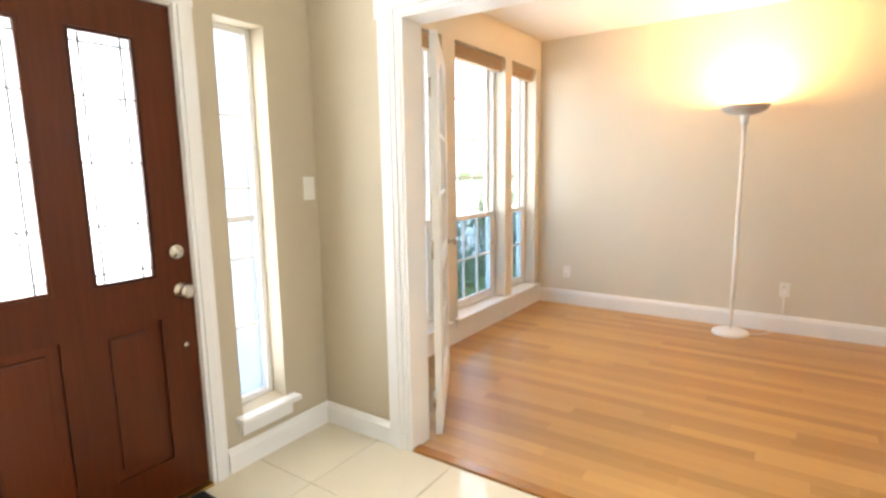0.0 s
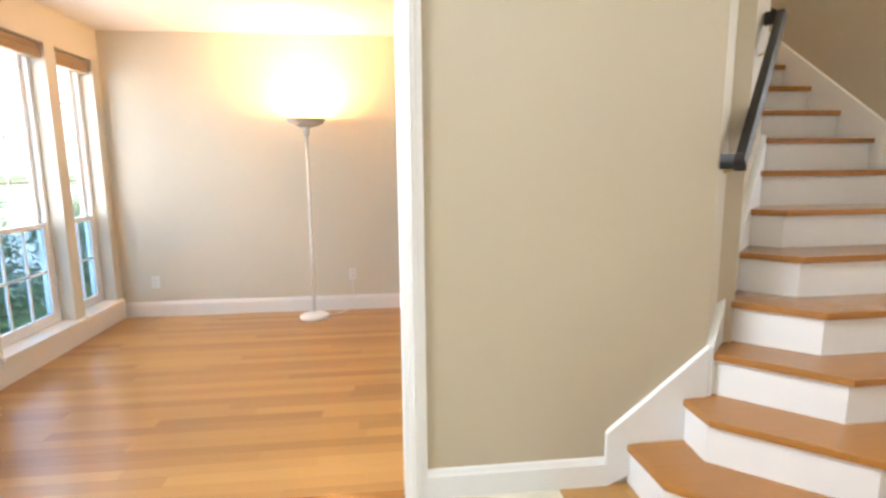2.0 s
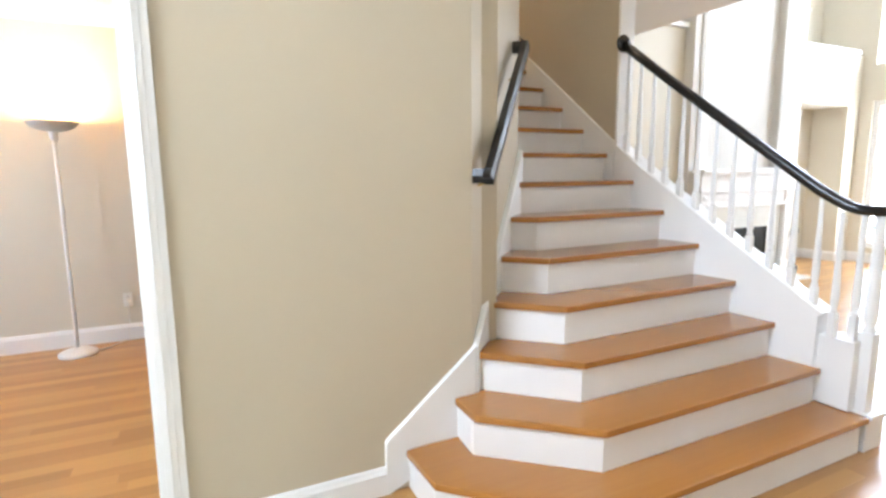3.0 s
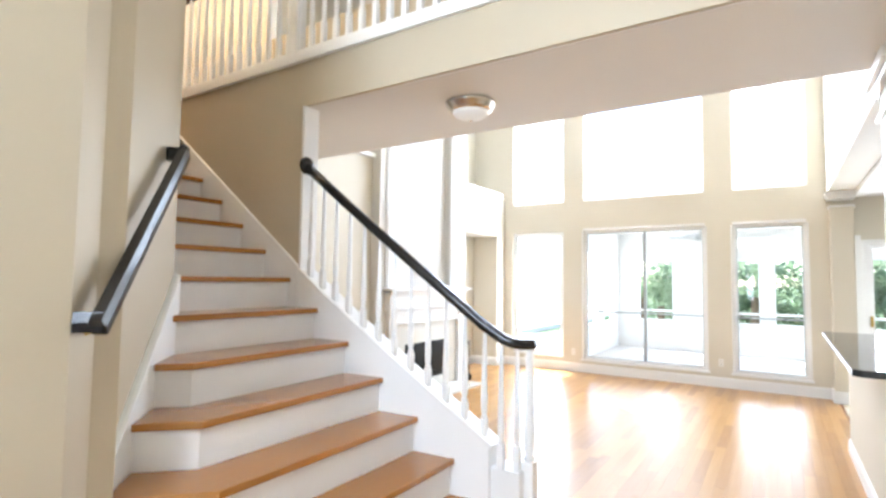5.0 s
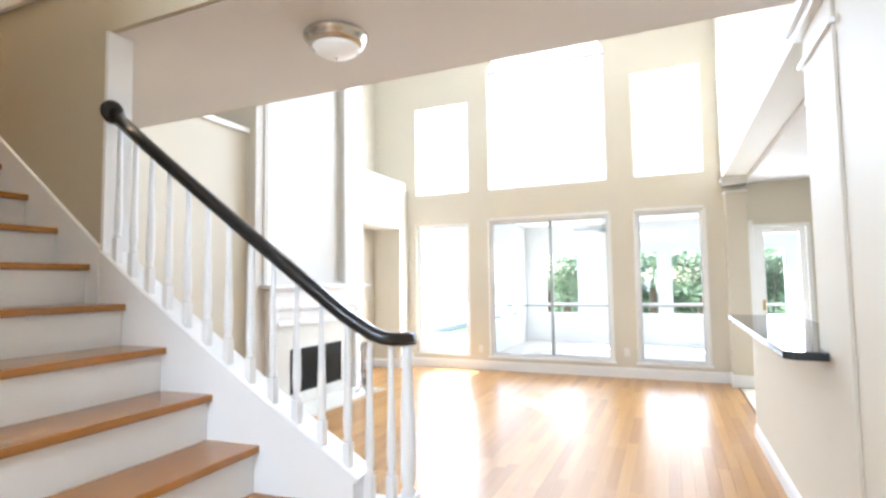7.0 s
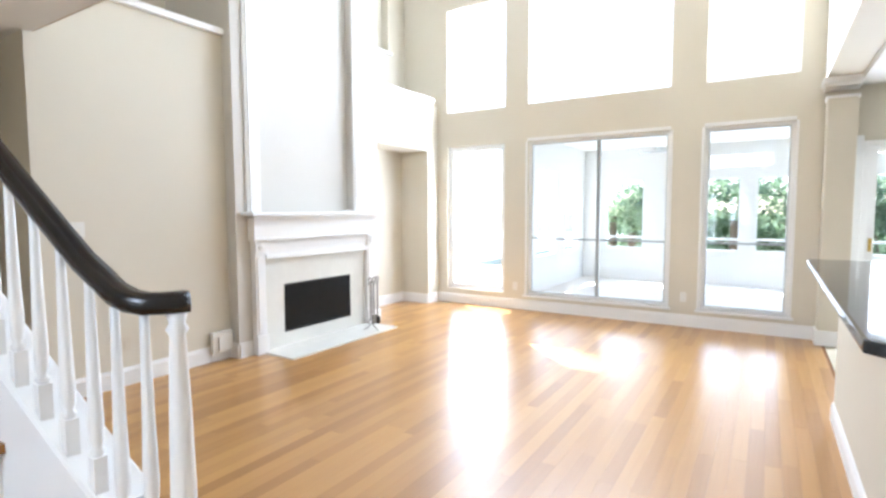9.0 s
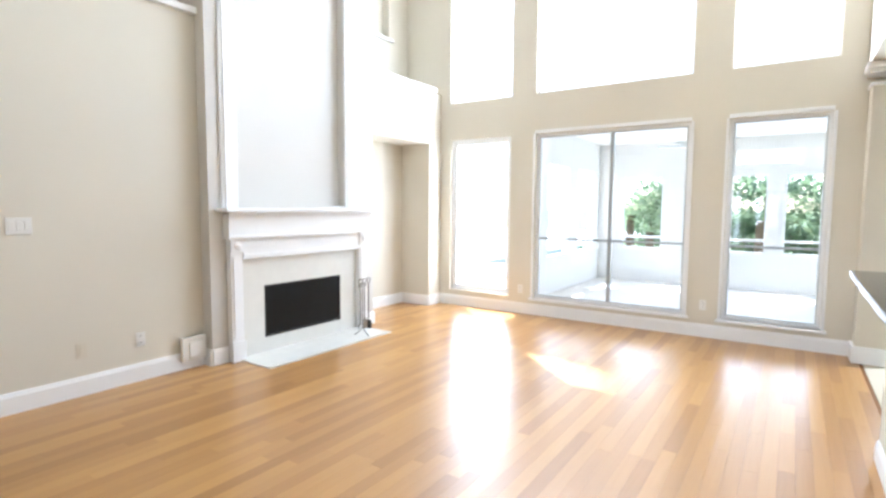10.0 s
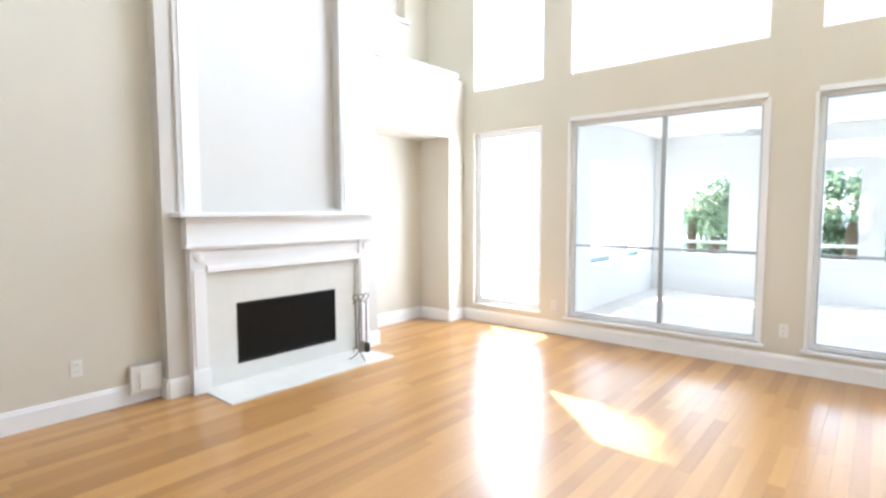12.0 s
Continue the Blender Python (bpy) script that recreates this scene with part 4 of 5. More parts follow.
def baluster(z0, z1, r=0.016):
    """A turned baluster with square ends, its axis at the origin."""
    bm = bmesh.new()
    h = z1 - z0
    s = r * 1.05
    a, b = z0 + h * 0.20, z1 - 0.05
    box(bm, -s, s, -s, s, z0, a, 0.002)
    turned(bm, [(s * 0.7, a - 0.003), (s * 1.15, a + 0.012), (s * 0.7, a + 0.022), (s * 1.0, a + 0.04), (s * 1.12, a + 0.09), (s * 0.9, a + 0.22), (s * 0.66, b - 0.02), (s * 0.6, b + 0.05)], sides=10)
    return bm


RAIL_SECTION = [(-0.023, -0.025), (0.023, -0.025), (0.029, -0.010), (0.028, 0.011), (0.016, 0.025), (-0.016, 0.025), (-0.028, 0.011), (-0.029, -0.010)]
RAIL_X = 4.875


def rail_x(y):
    return side_x(y) + 0.02


def rail_z(y):
    return 2.30 - (POST_Y - 0.03 - y) * 0.757


rail = thing("stair_railing", "white turned balusters under a black handrail", "railing", at=(RAIL_X, 2.9, 1.0))
path = [(rail_x(y), y, rail_z(y)) for y in (POST_Y - 0.03, 3.4, 3.25, 3.1, 2.97, 2.83, 2.7, 2.56, 2.42, 2.31)] + [(RAIL_X, 2.24, 1.265), (RAIL_X + 0.004, 2.19, 1.236), (RAIL_X + 0.014, 2.145, 1.220), (RAIL_X + 0.03, 2.112, 1.214), (RAIL_X + 0.055, 2.09, 1.213), (RAIL_X + 0.08, 2.078, 1.213), (RAIL_X + 0.108, 2.07, 1.213)]
hand = part("handrail", sweep(bmesh.new(), path, RAIL_SECTION), EBONY, rail, "black lacquered handrail")
for face in hand.data.polygons:
    face.use_smooth = len(face.vertices) == 4
bm = turned(bmesh.new(), [(0.060, 0), (0.060, 0.012), (0.048, 0.022), (0.030, 0.026)], sides=24)
bm.transform(Matrix.Translation((STAIR_R + 0.02, POST_Y - 0.022, rail_z(POST_Y - 0.025))) @ Matrix.Rotation(radians(90), 4, "X"))
part("rail_rosette", bm, EBONY, rail, "black round wall rosette")
n_bal = 12
for i in range(n_bal):
    y = 3.56 - i * (3.56 - 2.30) / (n_bal - 1)
    b = baluster(curb_z(y) - 0.01, rail_z(y) - 0.01)
    b.transform(Matrix.Translation((rail_x(y), y, 0)))
    part("baluster", b, WHITE, rail)
for dx, dy in ((0.002, 2.205), (0.03, 2.125)):
    b = baluster(0.56, 1.20)
    b.transform(Matrix.Translation((RAIL_X + dx, dy, 0)))
    part("baluster", b, WHITE, rail)
nw = bmesh.new()
box(nw, -0.034, 0.034, -0.034, 0.034, RISER + 0.005, 0.605, 0.004)
turned(nw, [(0.020, 0.598), (0.031, 0.615), (0.020, 0.635), (0.027, 0.66), (0.031, 0.72), (0.026, 0.95), (0.019, 1.13), (0.026, 1.145), (0.018, 1.16), (0.026, 1.19), (0.022, 1.19), (0.022, 1.198)], sides=18)
nw.transform(Matrix.Translation((RAIL_X + 0.085, 2.08, 0)))
part("newel_post", nw, WHITE, rail)

# wall handrail on the splayed wall and up the flight
hr = thing("wall_handrail", "black handrail on brackets along the stair wall", "handrail", at=(3.3, 3.0, 1.5))
W45 = (0.7071, -0.7071)


def on_splay(s, z, off):
    """A point s metres along the splayed wall from its lower corner, standing off it."""
    return (SPLAY + 0.7071 * s + W45[0] * off, DOORWALL + 0.7071 * s + W45[1] * off, z)


SQUARE = [(-0.022, -0.032), (0.022, -0.032), (0.025, 0.0), (0.018, 0.032), (-0.018, 0.032), (-0.025, 0.0)]
part("rail", sweep(bmesh.new(), [on_splay(0.0, 1.385, 0.075), on_splay(0.85, 2.135, 0.075)], SQUARE), EBONY, hr)
part("rail_return", sweep(bmesh.new(), [on_splay(0.02, 1.40, 0.09), on_splay(0.02, 1.40, 0.004)], SQUARE), EBONY, hr)
part("rail_return", sweep(bmesh.new(), [on_splay(0.84, 2.125, 0.09), on_splay(0.84, 2.125, 0.004)], SQUARE), EBONY, hr)
part("rail", sweep(bmesh.new(), [(STAIR_L + 0.07, 3.60, 2.20), (STAIR_L + 0.07, 5.9, 2.20 + 2.30 / GOING * RISER)], SQUARE), EBONY, hr)
part("rail_return", sweep(bmesh.new(), [(STAIR_L + 0.085, 3.61, 2.21), (STAIR_L + 0.002, 3.61, 2.21)], SQUARE), EBONY, hr)
for s, z in ((0.09, 1.40), (0.74, 1.975)):
    bm = bmesh.new()
    sweep(bm, [on_splay(s, z + 0.06, 0.07), on_splay(s, z - 0.02, 0.06), on_splay(s, z - 0.045, 0.004)], circle(0.006, 8))
    part("bracket", bm, BRASS, hr, "small brass bracket")

# ---------- gallery railings ----------
def gallery_rail(x, y0, y1, label):
    g = thing("gallery_railing", label, "railing", "gallery railings", at=(x, (y0 + y1) / 2, UPPER))
    part("top_rail", sweep(bmesh.new(), [(x, y0, UPPER + 0.86), (x, y1, UPPER + 0.86)], RAIL_SECTION), EBONY, g, "black lacquered top rail")
    part("shoe_rail", B(x - 0.035, x + 0.035, y0, y1, UPPER + 0.001, UPPER + 0.05, bevel=0.004), WHITE, g)
    n = int((y1 - y0) / 0.115)
    first = None
    for i in range(n):
        y = y0 + (i + 0.5) * (y1 - y0) / n
        if first is None:
            b = baluster(UPPER + 0.05, UPPER + 0.85, 0.017)
            first = part("baluster", b, WHITE, g)
            me = first.data
            first.location = Vector((x, y, 0)) - g.location
        else:
            o = new("baluster", me)
            o.parent = g
            o.location = Vector((x, y, 0)) - g.location
    for y in (y0 + 0.02, 3.80, y1 - 0.02):
        part("post", B(x - 0.04, x + 0.04, y - 0.04, y + 0.04, UPPER + 0.001, UPPER + 0.84, bevel=0.004), WHITE, g)


gallery_rail(STAIR_R + 0.06, SOUTH + 0.01, 6.85, "white balusters along the gallery over the foyer")
solid("gallery_half_wall", B(5.72, 5.815, SOUTH + 0.002, 5.33, UPPER + 0.001, UPPER + 0.88), BEIGE, "low beige half wall along the gallery", "wall")
solid("trim_gallery", B(STAIR_R - 0.022, STAIR_R + 0.13, SOUTH + 0.002, 7.19, UPPER - 0.065, UPPER - 0.0165, bevel=0.006), WHITE, "white band along the gallery edge", "trim")
solid("trim_gallery_east", B(5.81, 5.855, SOUTH + 0.002, 7.19, UPPER - 0.10, UPPER + 0.01, bevel=0.006), WHITE, "white band along the gallery edge", "trim")
ud = thing("door_4", "white upstairs door in a white casing", "door", kind="structure", at=(5.4, 6.9, UPPER))
part("door_leaf", B(5.05, 5.80, 6.88, 6.898, UPPER + 0.004, UPPER + 2.0, bevel=0.003), WHITE, ud)
part("casing", B(4.96, 5.05, 6.875, 6.899, UPPER + 0.004, UPPER + 2.1, bevel=0.004), WHITE, ud)
part("casing", B(5.80, 5.88, 6.875, 6.899, UPPER + 0.004, UPPER + 2.1, bevel=0.004), WHITE, ud)

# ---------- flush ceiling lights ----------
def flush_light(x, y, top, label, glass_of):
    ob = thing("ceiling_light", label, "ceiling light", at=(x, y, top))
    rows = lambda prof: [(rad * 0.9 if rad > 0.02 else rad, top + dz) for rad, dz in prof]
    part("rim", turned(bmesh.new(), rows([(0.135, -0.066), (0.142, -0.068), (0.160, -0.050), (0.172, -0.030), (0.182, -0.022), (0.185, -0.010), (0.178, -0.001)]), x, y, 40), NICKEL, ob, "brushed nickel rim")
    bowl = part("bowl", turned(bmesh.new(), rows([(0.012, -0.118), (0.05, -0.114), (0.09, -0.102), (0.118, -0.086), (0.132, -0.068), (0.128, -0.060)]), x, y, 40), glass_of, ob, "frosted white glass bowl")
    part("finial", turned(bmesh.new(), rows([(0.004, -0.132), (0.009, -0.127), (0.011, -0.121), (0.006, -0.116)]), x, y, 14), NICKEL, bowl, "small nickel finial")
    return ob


flush_light(5.26, 2.63, SLAB - 0.005, "flush ceiling light with a nickel rim and frosted bowl", FROST)
# unseen ceiling light added over the stair head to warm the upper walls
flush_light(4.15, 6.0, TALL - 0.001, "unseen ceiling light added to warm the stair head", glowing("added_lamp_glass", (1.0, 0.78, 0.5), 4.0))
hall = new("added_hall_light", bpy.data.lights.new("added_hall_light", "POINT"))
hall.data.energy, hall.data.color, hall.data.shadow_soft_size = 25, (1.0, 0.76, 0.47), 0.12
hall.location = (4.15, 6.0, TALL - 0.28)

# ---------- fireplace ----------
fp = thing("fireplace", "white classical fireplace mantel round a black firebox", "fireplace", at=(8.48, BREAST, 0))
FY = BREAST - 0.02
bm = W("y", FY, BREAST - 0.001, 7.70, 9.26, 0.0, 0.96, holes=((7.965, 8.99, 0.155, 0.672),))
part("surround", bm, MARBLE, fp, "pale stone slip round the opening")
fb = bmesh.new()
box(fb, 7.95, 7.97, FY + 0.012, 5.75, 0.13, 0.69)
box(fb, 8.985, 9.005, FY + 0.012, 5.75, 0.13, 0.69)
box(fb, 7.97, 8.985, 5.73, 5.75, 0.13, 0.69)
box(fb, 7.97, 8.985, FY + 0.012, 5.73, 0.13, 0.15)
box(fb, 7.97, 8.985, FY + 0.012, 5.73, 0.675, 0.69)
part("firebox", fb, BLACK, fp, "sooty black firebox")
fr = bmesh.new()
box(fr, 7.965, 8.99, FY - 0.004, FY + 0.012, 0.655, 0.672, 0.002)
box(fr, 7.965, 8.99, FY - 0.004, FY + 0.012, 0.155, 0.172, 0.002)
box(fr, 7.965, 7.98, FY - 0.0035, FY + 0.0115, 0.172, 0.655, 0.002)
box(fr, 8.975, 8.99, FY - 0.0035, FY + 0.0115, 0.172, 0.655, 0.002)
part("firebox_frame", fr, IRON, fp, "black metal door frame")
GLASS_DARK = material("smoked_glass", (0.004, 0.0045, 0.004), 0.3, vary=0.6, scale=9, bump=0.02, bump_scale=14)
GLASS_DARK.node_tree.nodes["Principled BSDF"].inputs["Specular IOR Level"].default_value = 0.22
for x0, x1 in ((7.9805, 8.477), (8.4775, 8.9745)):
    part("glass_door", B(x0, x1, FY + 0.004, FY + 0.008, 0.173, 0.654), GLASS_DARK, fp, "smoked glass door")
for x0, x1 in ((7.575, 7.70), (9.26, 9.385)):
    lg = bmesh.new()
    box(lg, x0, x1, BREAST - 0.065, BREAST - 0.001, 0.0, 1.02, 0.004)
    box(lg, x0 + 0.022, x1 - 0.022, BREAST - 0.074, BREAST - 0.064, 0.22, 0.98, 0.004)
    part("pilaster", lg, WHITE, fp)
    part("plinth_block", B(x0 - 0.008, x1 + 0.008, BREAST - 0.085, BREAST - 0.0655, 0.0, 0.19, bevel=0.004), WHITE, fp)
    pb = bmesh.new()
    box(pb, x0 - 0.006, x1 + 0.006, BREAST - 0.085, BREAST - 0.001, 1.021, 1.145, 0.004)
    cap = turned(bmesh.new(), [(0.038, 0), (0.038, 0.008), (0.028, 0.012), (0.012, 0.012), (0.010, 0.018)], sides=20)
    cap.transform(Matrix.Translation(((x0 + x1) / 2, BREAST - 0.084, 1.083)) @ Matrix.Rotation(radians(90), 4, "X"))
    me = bpy.data.meshes.new("tmp")
    cap.to_mesh(me)
    cap.free()
    pb.from_mesh(me)
    bpy.data.meshes.remove(me)
    part("corner_block", pb, WHITE, fp, "white block with a round boss")
fz = bmesh.new()
box(fz, 7.706, 9.254, BREAST - 0.06, BREAST - 0.0215, 0.955, 1.145, 0.004)
box(fz, 7.706, 9.254, BREAST - 0.075, BREAST - 0.058, 0.955, 1.0, 0.005)
box(fz, 7.706, 9.254, BREAST - 0.07, BREAST - 0.058, 1.06, 1.12, 0.004)
part("frieze", fz, WHITE, fp)
part("mantel_board", B(7.545, 9.415, BREAST - 0.10, BREAST - 0.001, 1.146, 1.375, bevel=0.004), WHITE, fp)
part("bed_moulding", B(7.53, 9.43, BREAST - 0.118, BREAST - 0.1005, 1.15, 1.18, bevel=0.006), WHITE, fp)
part("crown_moulding", B(7.53, 9.43, BREAST - 0.125, BREAST - 0.1005, 1.355, 1.391, bevel=0.008), WHITE, fp)
part("mantel_shelf", B(7.47, 9.49, BREAST - 0.185, BREAST - 0.001, 1.392, 1.428, bevel=0.008), WHITE, fp)
for x0, x1 in ((7.535, 7.70), (9.09, 9.245)):
    up = bmesh.new()
    box(up, x0, x1, BREAST - 0.022, BREAST - 0.001, 1.43, 5.5, 0.004)
    box(up, x0 + 0.03, x1 - 0.03, BREAST - 0.034, BREAST - 0.021, 1.43, 5.45, 0.004)
    part("upper_pilaster", up, WHITE, fp)
solid("hearth", B(7.655, 9.325, 4.705, FY - 0.001, -0.011, 0.012, bevel=0.004), MARBLE, "pale flush hearth slab", "hearth")

ft = thing("fire_tools", "iron fireplace tool set on a stand on the hearth", "fireplace tools", at=(9.02, 4.86, 0.012))
TX, TY = 9.02, 4.86
bm = bmesh.new()
for k in range(3):
    a = k * 2.094 + 0.4
    sweep(bm, [(TX, TY, 0.10), (TX + 0.05 * math.cos(a), TY + 0.05 * math.sin(a), 0.045), (TX + 0.10 * math.cos(a), TY + 0.10 * math.sin(a), 0.022)], circle(0.006, 6))
sweep(bm, [(TX, TY, 0.09), (TX, TY, 0.62)], circle(0.007, 8))
sweep(bm, [(TX - 0.07, TY, 0.56), (TX - 0.05, TY, 0.585), (TX + 0.05, TY, 0.585), (TX + 0.07, TY, 0.56)], circle(0.0065, 6))
part("stand", bm, STEEL, ft)
for k, (dx, nm) in enumerate(((-0.065, "poker"), (0.0, "shovel"), (0.065, "brush"))):
    dy = -0.03
    rod = part(nm, sweep(bmesh.new(), [(TX + dx, TY + dy, 0.14), (TX + dx, TY + dy, 0.60)], circle(0.0075, 8)), STEEL, ft)
    loop = sweep(bmesh.new(), [(TX + dx + 0.026 * math.sin(i / 12 * 2 * math.pi), TY + dy, 0.626 - 0.028 * math.cos(i / 12 * 2 * math.pi)) for i in range(13)], circle(0.0065, 8))
    part("handle", loop, STEEL, rod)
    if nm == "brush":
        part("bristles", turned(bmesh.new(), [(0.032, 0.085), (0.037, 0.12), (0.032, 0.165), (0.010, 0.175)], TX + dx, TY + dy, 14), IRON, rod, "black bristle head")
    if nm == "shovel":
        part("blade", B(TX + dx - 0.035, TX + dx + 0.035, TY + dy - 0.012, TY + dy + 0.004, 0.09, 0.20, bevel=0.006), STEEL, rod)
    if nm == "poker":
        part("hook", sweep(bmesh.new(), [(TX + dx, TY + dy, 0.16), (TX + dx - 0.03, TY + dy, 0.14), (TX + dx - 0.03, TY + dy, 0.10)], circle(0.0065, 6)), STEEL, rod)

vb = thing("wall_vent_box", "white square vent box on the baseboard", "vent", at=(7.29, FIRE_WALL, 0.09))
part("housing", B(7.18, 7.40, FIRE_WALL - 0.06, FIRE_WALL - 0.019, 0.08, 0.285, bevel=0.006), PLASTIC, vb)
part("cover", B(7.235, 7.385, FIRE_WALL - 0.075, FIRE_WALL - 0.0605, 0.105, 0.24, bevel=0.008), PLASTIC, vb)

# ---------- kitchen bar, pier and column ----------
hw = B(6.10, 8.60, 0.18, 0.43, -0.01, 1.055)
solid("half_wall", hw, PALE, "pale half wall under the breakfast bar", "wall")
ct = thing("bar_counter", "polished dark granite bar top on the half wall", "counter", at=(7.3, 0.35, 1.06))
part("slab", prism(bmesh.new(), [(5.91, 0.468), (6.112, 0.468), (6.112, 0.10), (8.62, 0.10), (8.62, 0.62), (5.95, 0.64), (5.91, 0.60)], 1.058, 1.098, 0.010), GRANITE, ct)
part("support", B(6.115, 8.58, 0.432, 0.56, 1.03, 1.056, bevel=0.004), WHITE, ct)
col = thing("column", "square white column with a moulded capital", "column", kind="structure", at=(11.1, 0.24, 0))
part("shaft", B(10.98, GARDEN - 0.001, 0.12, 0.37, 0.0, 2.62, bevel=0.006), PALE, col)
part("base", B(10.955, GARDEN - 0.0005, 0.10, 0.393, 0.0, 0.16, bevel=0.006), WHITE, col)
cp = bmesh.new()
box(cp, 10.965, GARDEN - 0.002, 0.105, 0.385, 2.585, 2.615, 0.006)
box(cp, 10.95, GARDEN - 0.002, 0.095, 0.40, 2.70, 2.74, 0.010)
box(cp, 10.93, GARDEN - 0.002, 0.085, 0.42, 2.735, 2.798, 0.012)
part("capital", cp, WHITE, col)
cr = thing("pier_capital", "white moulded crown on the pier", "trim", kind="structure", at=(6.0, SOUTH, 2.6))
bm = bmesh.new()
box(bm, 5.60, 6.13, SOUTH - 0.21, SOUTH + 0.03, 2.465, 2.490, 0.005)
box(bm, 5.58, 6.15, SOUTH - 0.22, SOUTH + 0.05, 2.615, 2.650, 0.008)
box(bm, 5.56, 6.18, SOUTH - 0.23, SOUTH + 0.075, 2.651, 2.712, 0.012)
part("moulding", bm, WHITE, cr)

# ---------- outside, garden side: a covered patio room ----------
solid("ground", B(-400, 400, -400, 400, -0.6, -0.25), GRASS, "lawn running to the horizon", "ground")
solid("patio_floor", B(GARDEN + 0.15, 17.2, -4.0, 8.2, -0.26, -0.06), PAVE, "pale concrete patio floor", "patio")
# made-up pale slab over the lawn, standing in for glare past the garden door
solid("white_view_slab", B(GARDEN + 0.15, 40, 8.2, 34, -0.26, -0.08), PAVE, "pale slab added to whiten the garden door's view", "deck")
# the stretch past the side wall is unseen, added to trim the door's sun patch
solid("patio_roof", B(GARDEN + 0.15, 16.4, -4.0, 5.75, 2.78, 2.90), STUCCO, "white patio ceiling", "ceiling")
pw = W("x", 16.0, 16.15, -4.0, 4.62, -0.2, 2.78, holes=((3.10, 3.96, 0.60, 2.12), (1.30, 2.05, 0.60, 2.12), (0.25, 1.08, 0.60, 2.12), (-1.2, 0.0, 0.60, 2.12), (-3.0, -1.5, 0.60, 2.12)))
solid("wall_patio", pw, STUCCO, "white patio wall with garden openings", "wall")
solid("wall_patio_side", W("y", 4.42, 4.54, 12.6, 16.0, -0.2, 2.78, holes=((13.2, 14.2, 0.6, 2.2), (14.7, 15.6, 0.6, 2.2))), STUCCO, "white patio side wall", "wall")
count = 9
for a, b in ((3.10, 3.96), (1.30, 2.05), (0.25, 1.08), (-1.2, 0.0)):
    count += 1
    win = thing("window_%d" % (count + 1), "white patio window onto palms", "window", kind="structure", at=(16.0, (a + b) / 2, 0.6))
    bars("window_frame", 16.06, a, b, 0.60, 2.12, 0.05, 0.10, WHITE, win)
    bar("crossbar", 16.06, a + 0.05, b - 0.05, 0.84, 0.89, 0.06, WHITE, win)

fan = thing("ceiling_fan", "white ceiling fan at rest under the patio ceiling", "ceiling fan", at=(14.6, 2.35, 2.78))
part("rod", turned(bmesh.new(), [(0.05, 2.775), (0.05, 2.74), (0.013, 2.73), (0.013, 2.60)][::-1], 14.6, 2.35, 14), ALU, fan)
part("motor", turned(bmesh.new(), [(0.05, 2.46), (0.10, 2.48), (0.12, 2.53), (0.10, 2.59), (0.03, 2.61)], 14.6, 2.35, 20), ALU, fan)
for k in range(5):
    bm = B(0.12, 0.62, -0.06, 0.06, -0.005, 0.005, bevel=0.004)
    bm.transform(Matrix.Translation((14.6, 2.35, 2.535)) @ Matrix.Rotation(k * 2 * math.pi / 5 + 0.3, 4, "Z") @ Matrix.Rotation(radians(10), 4, "X"))
    part("blade", bm, ALU, fan)
# unseen overhang, its depth set to cut off the far end of the sun patch
solid("sun_cut_eave", B(GARDEN + 0.15, GARDEN + 0.95, 0.0, 6.4, 5.55, 5.72), STUCCO, "unseen white eave added to trim the sun patch", "roof")


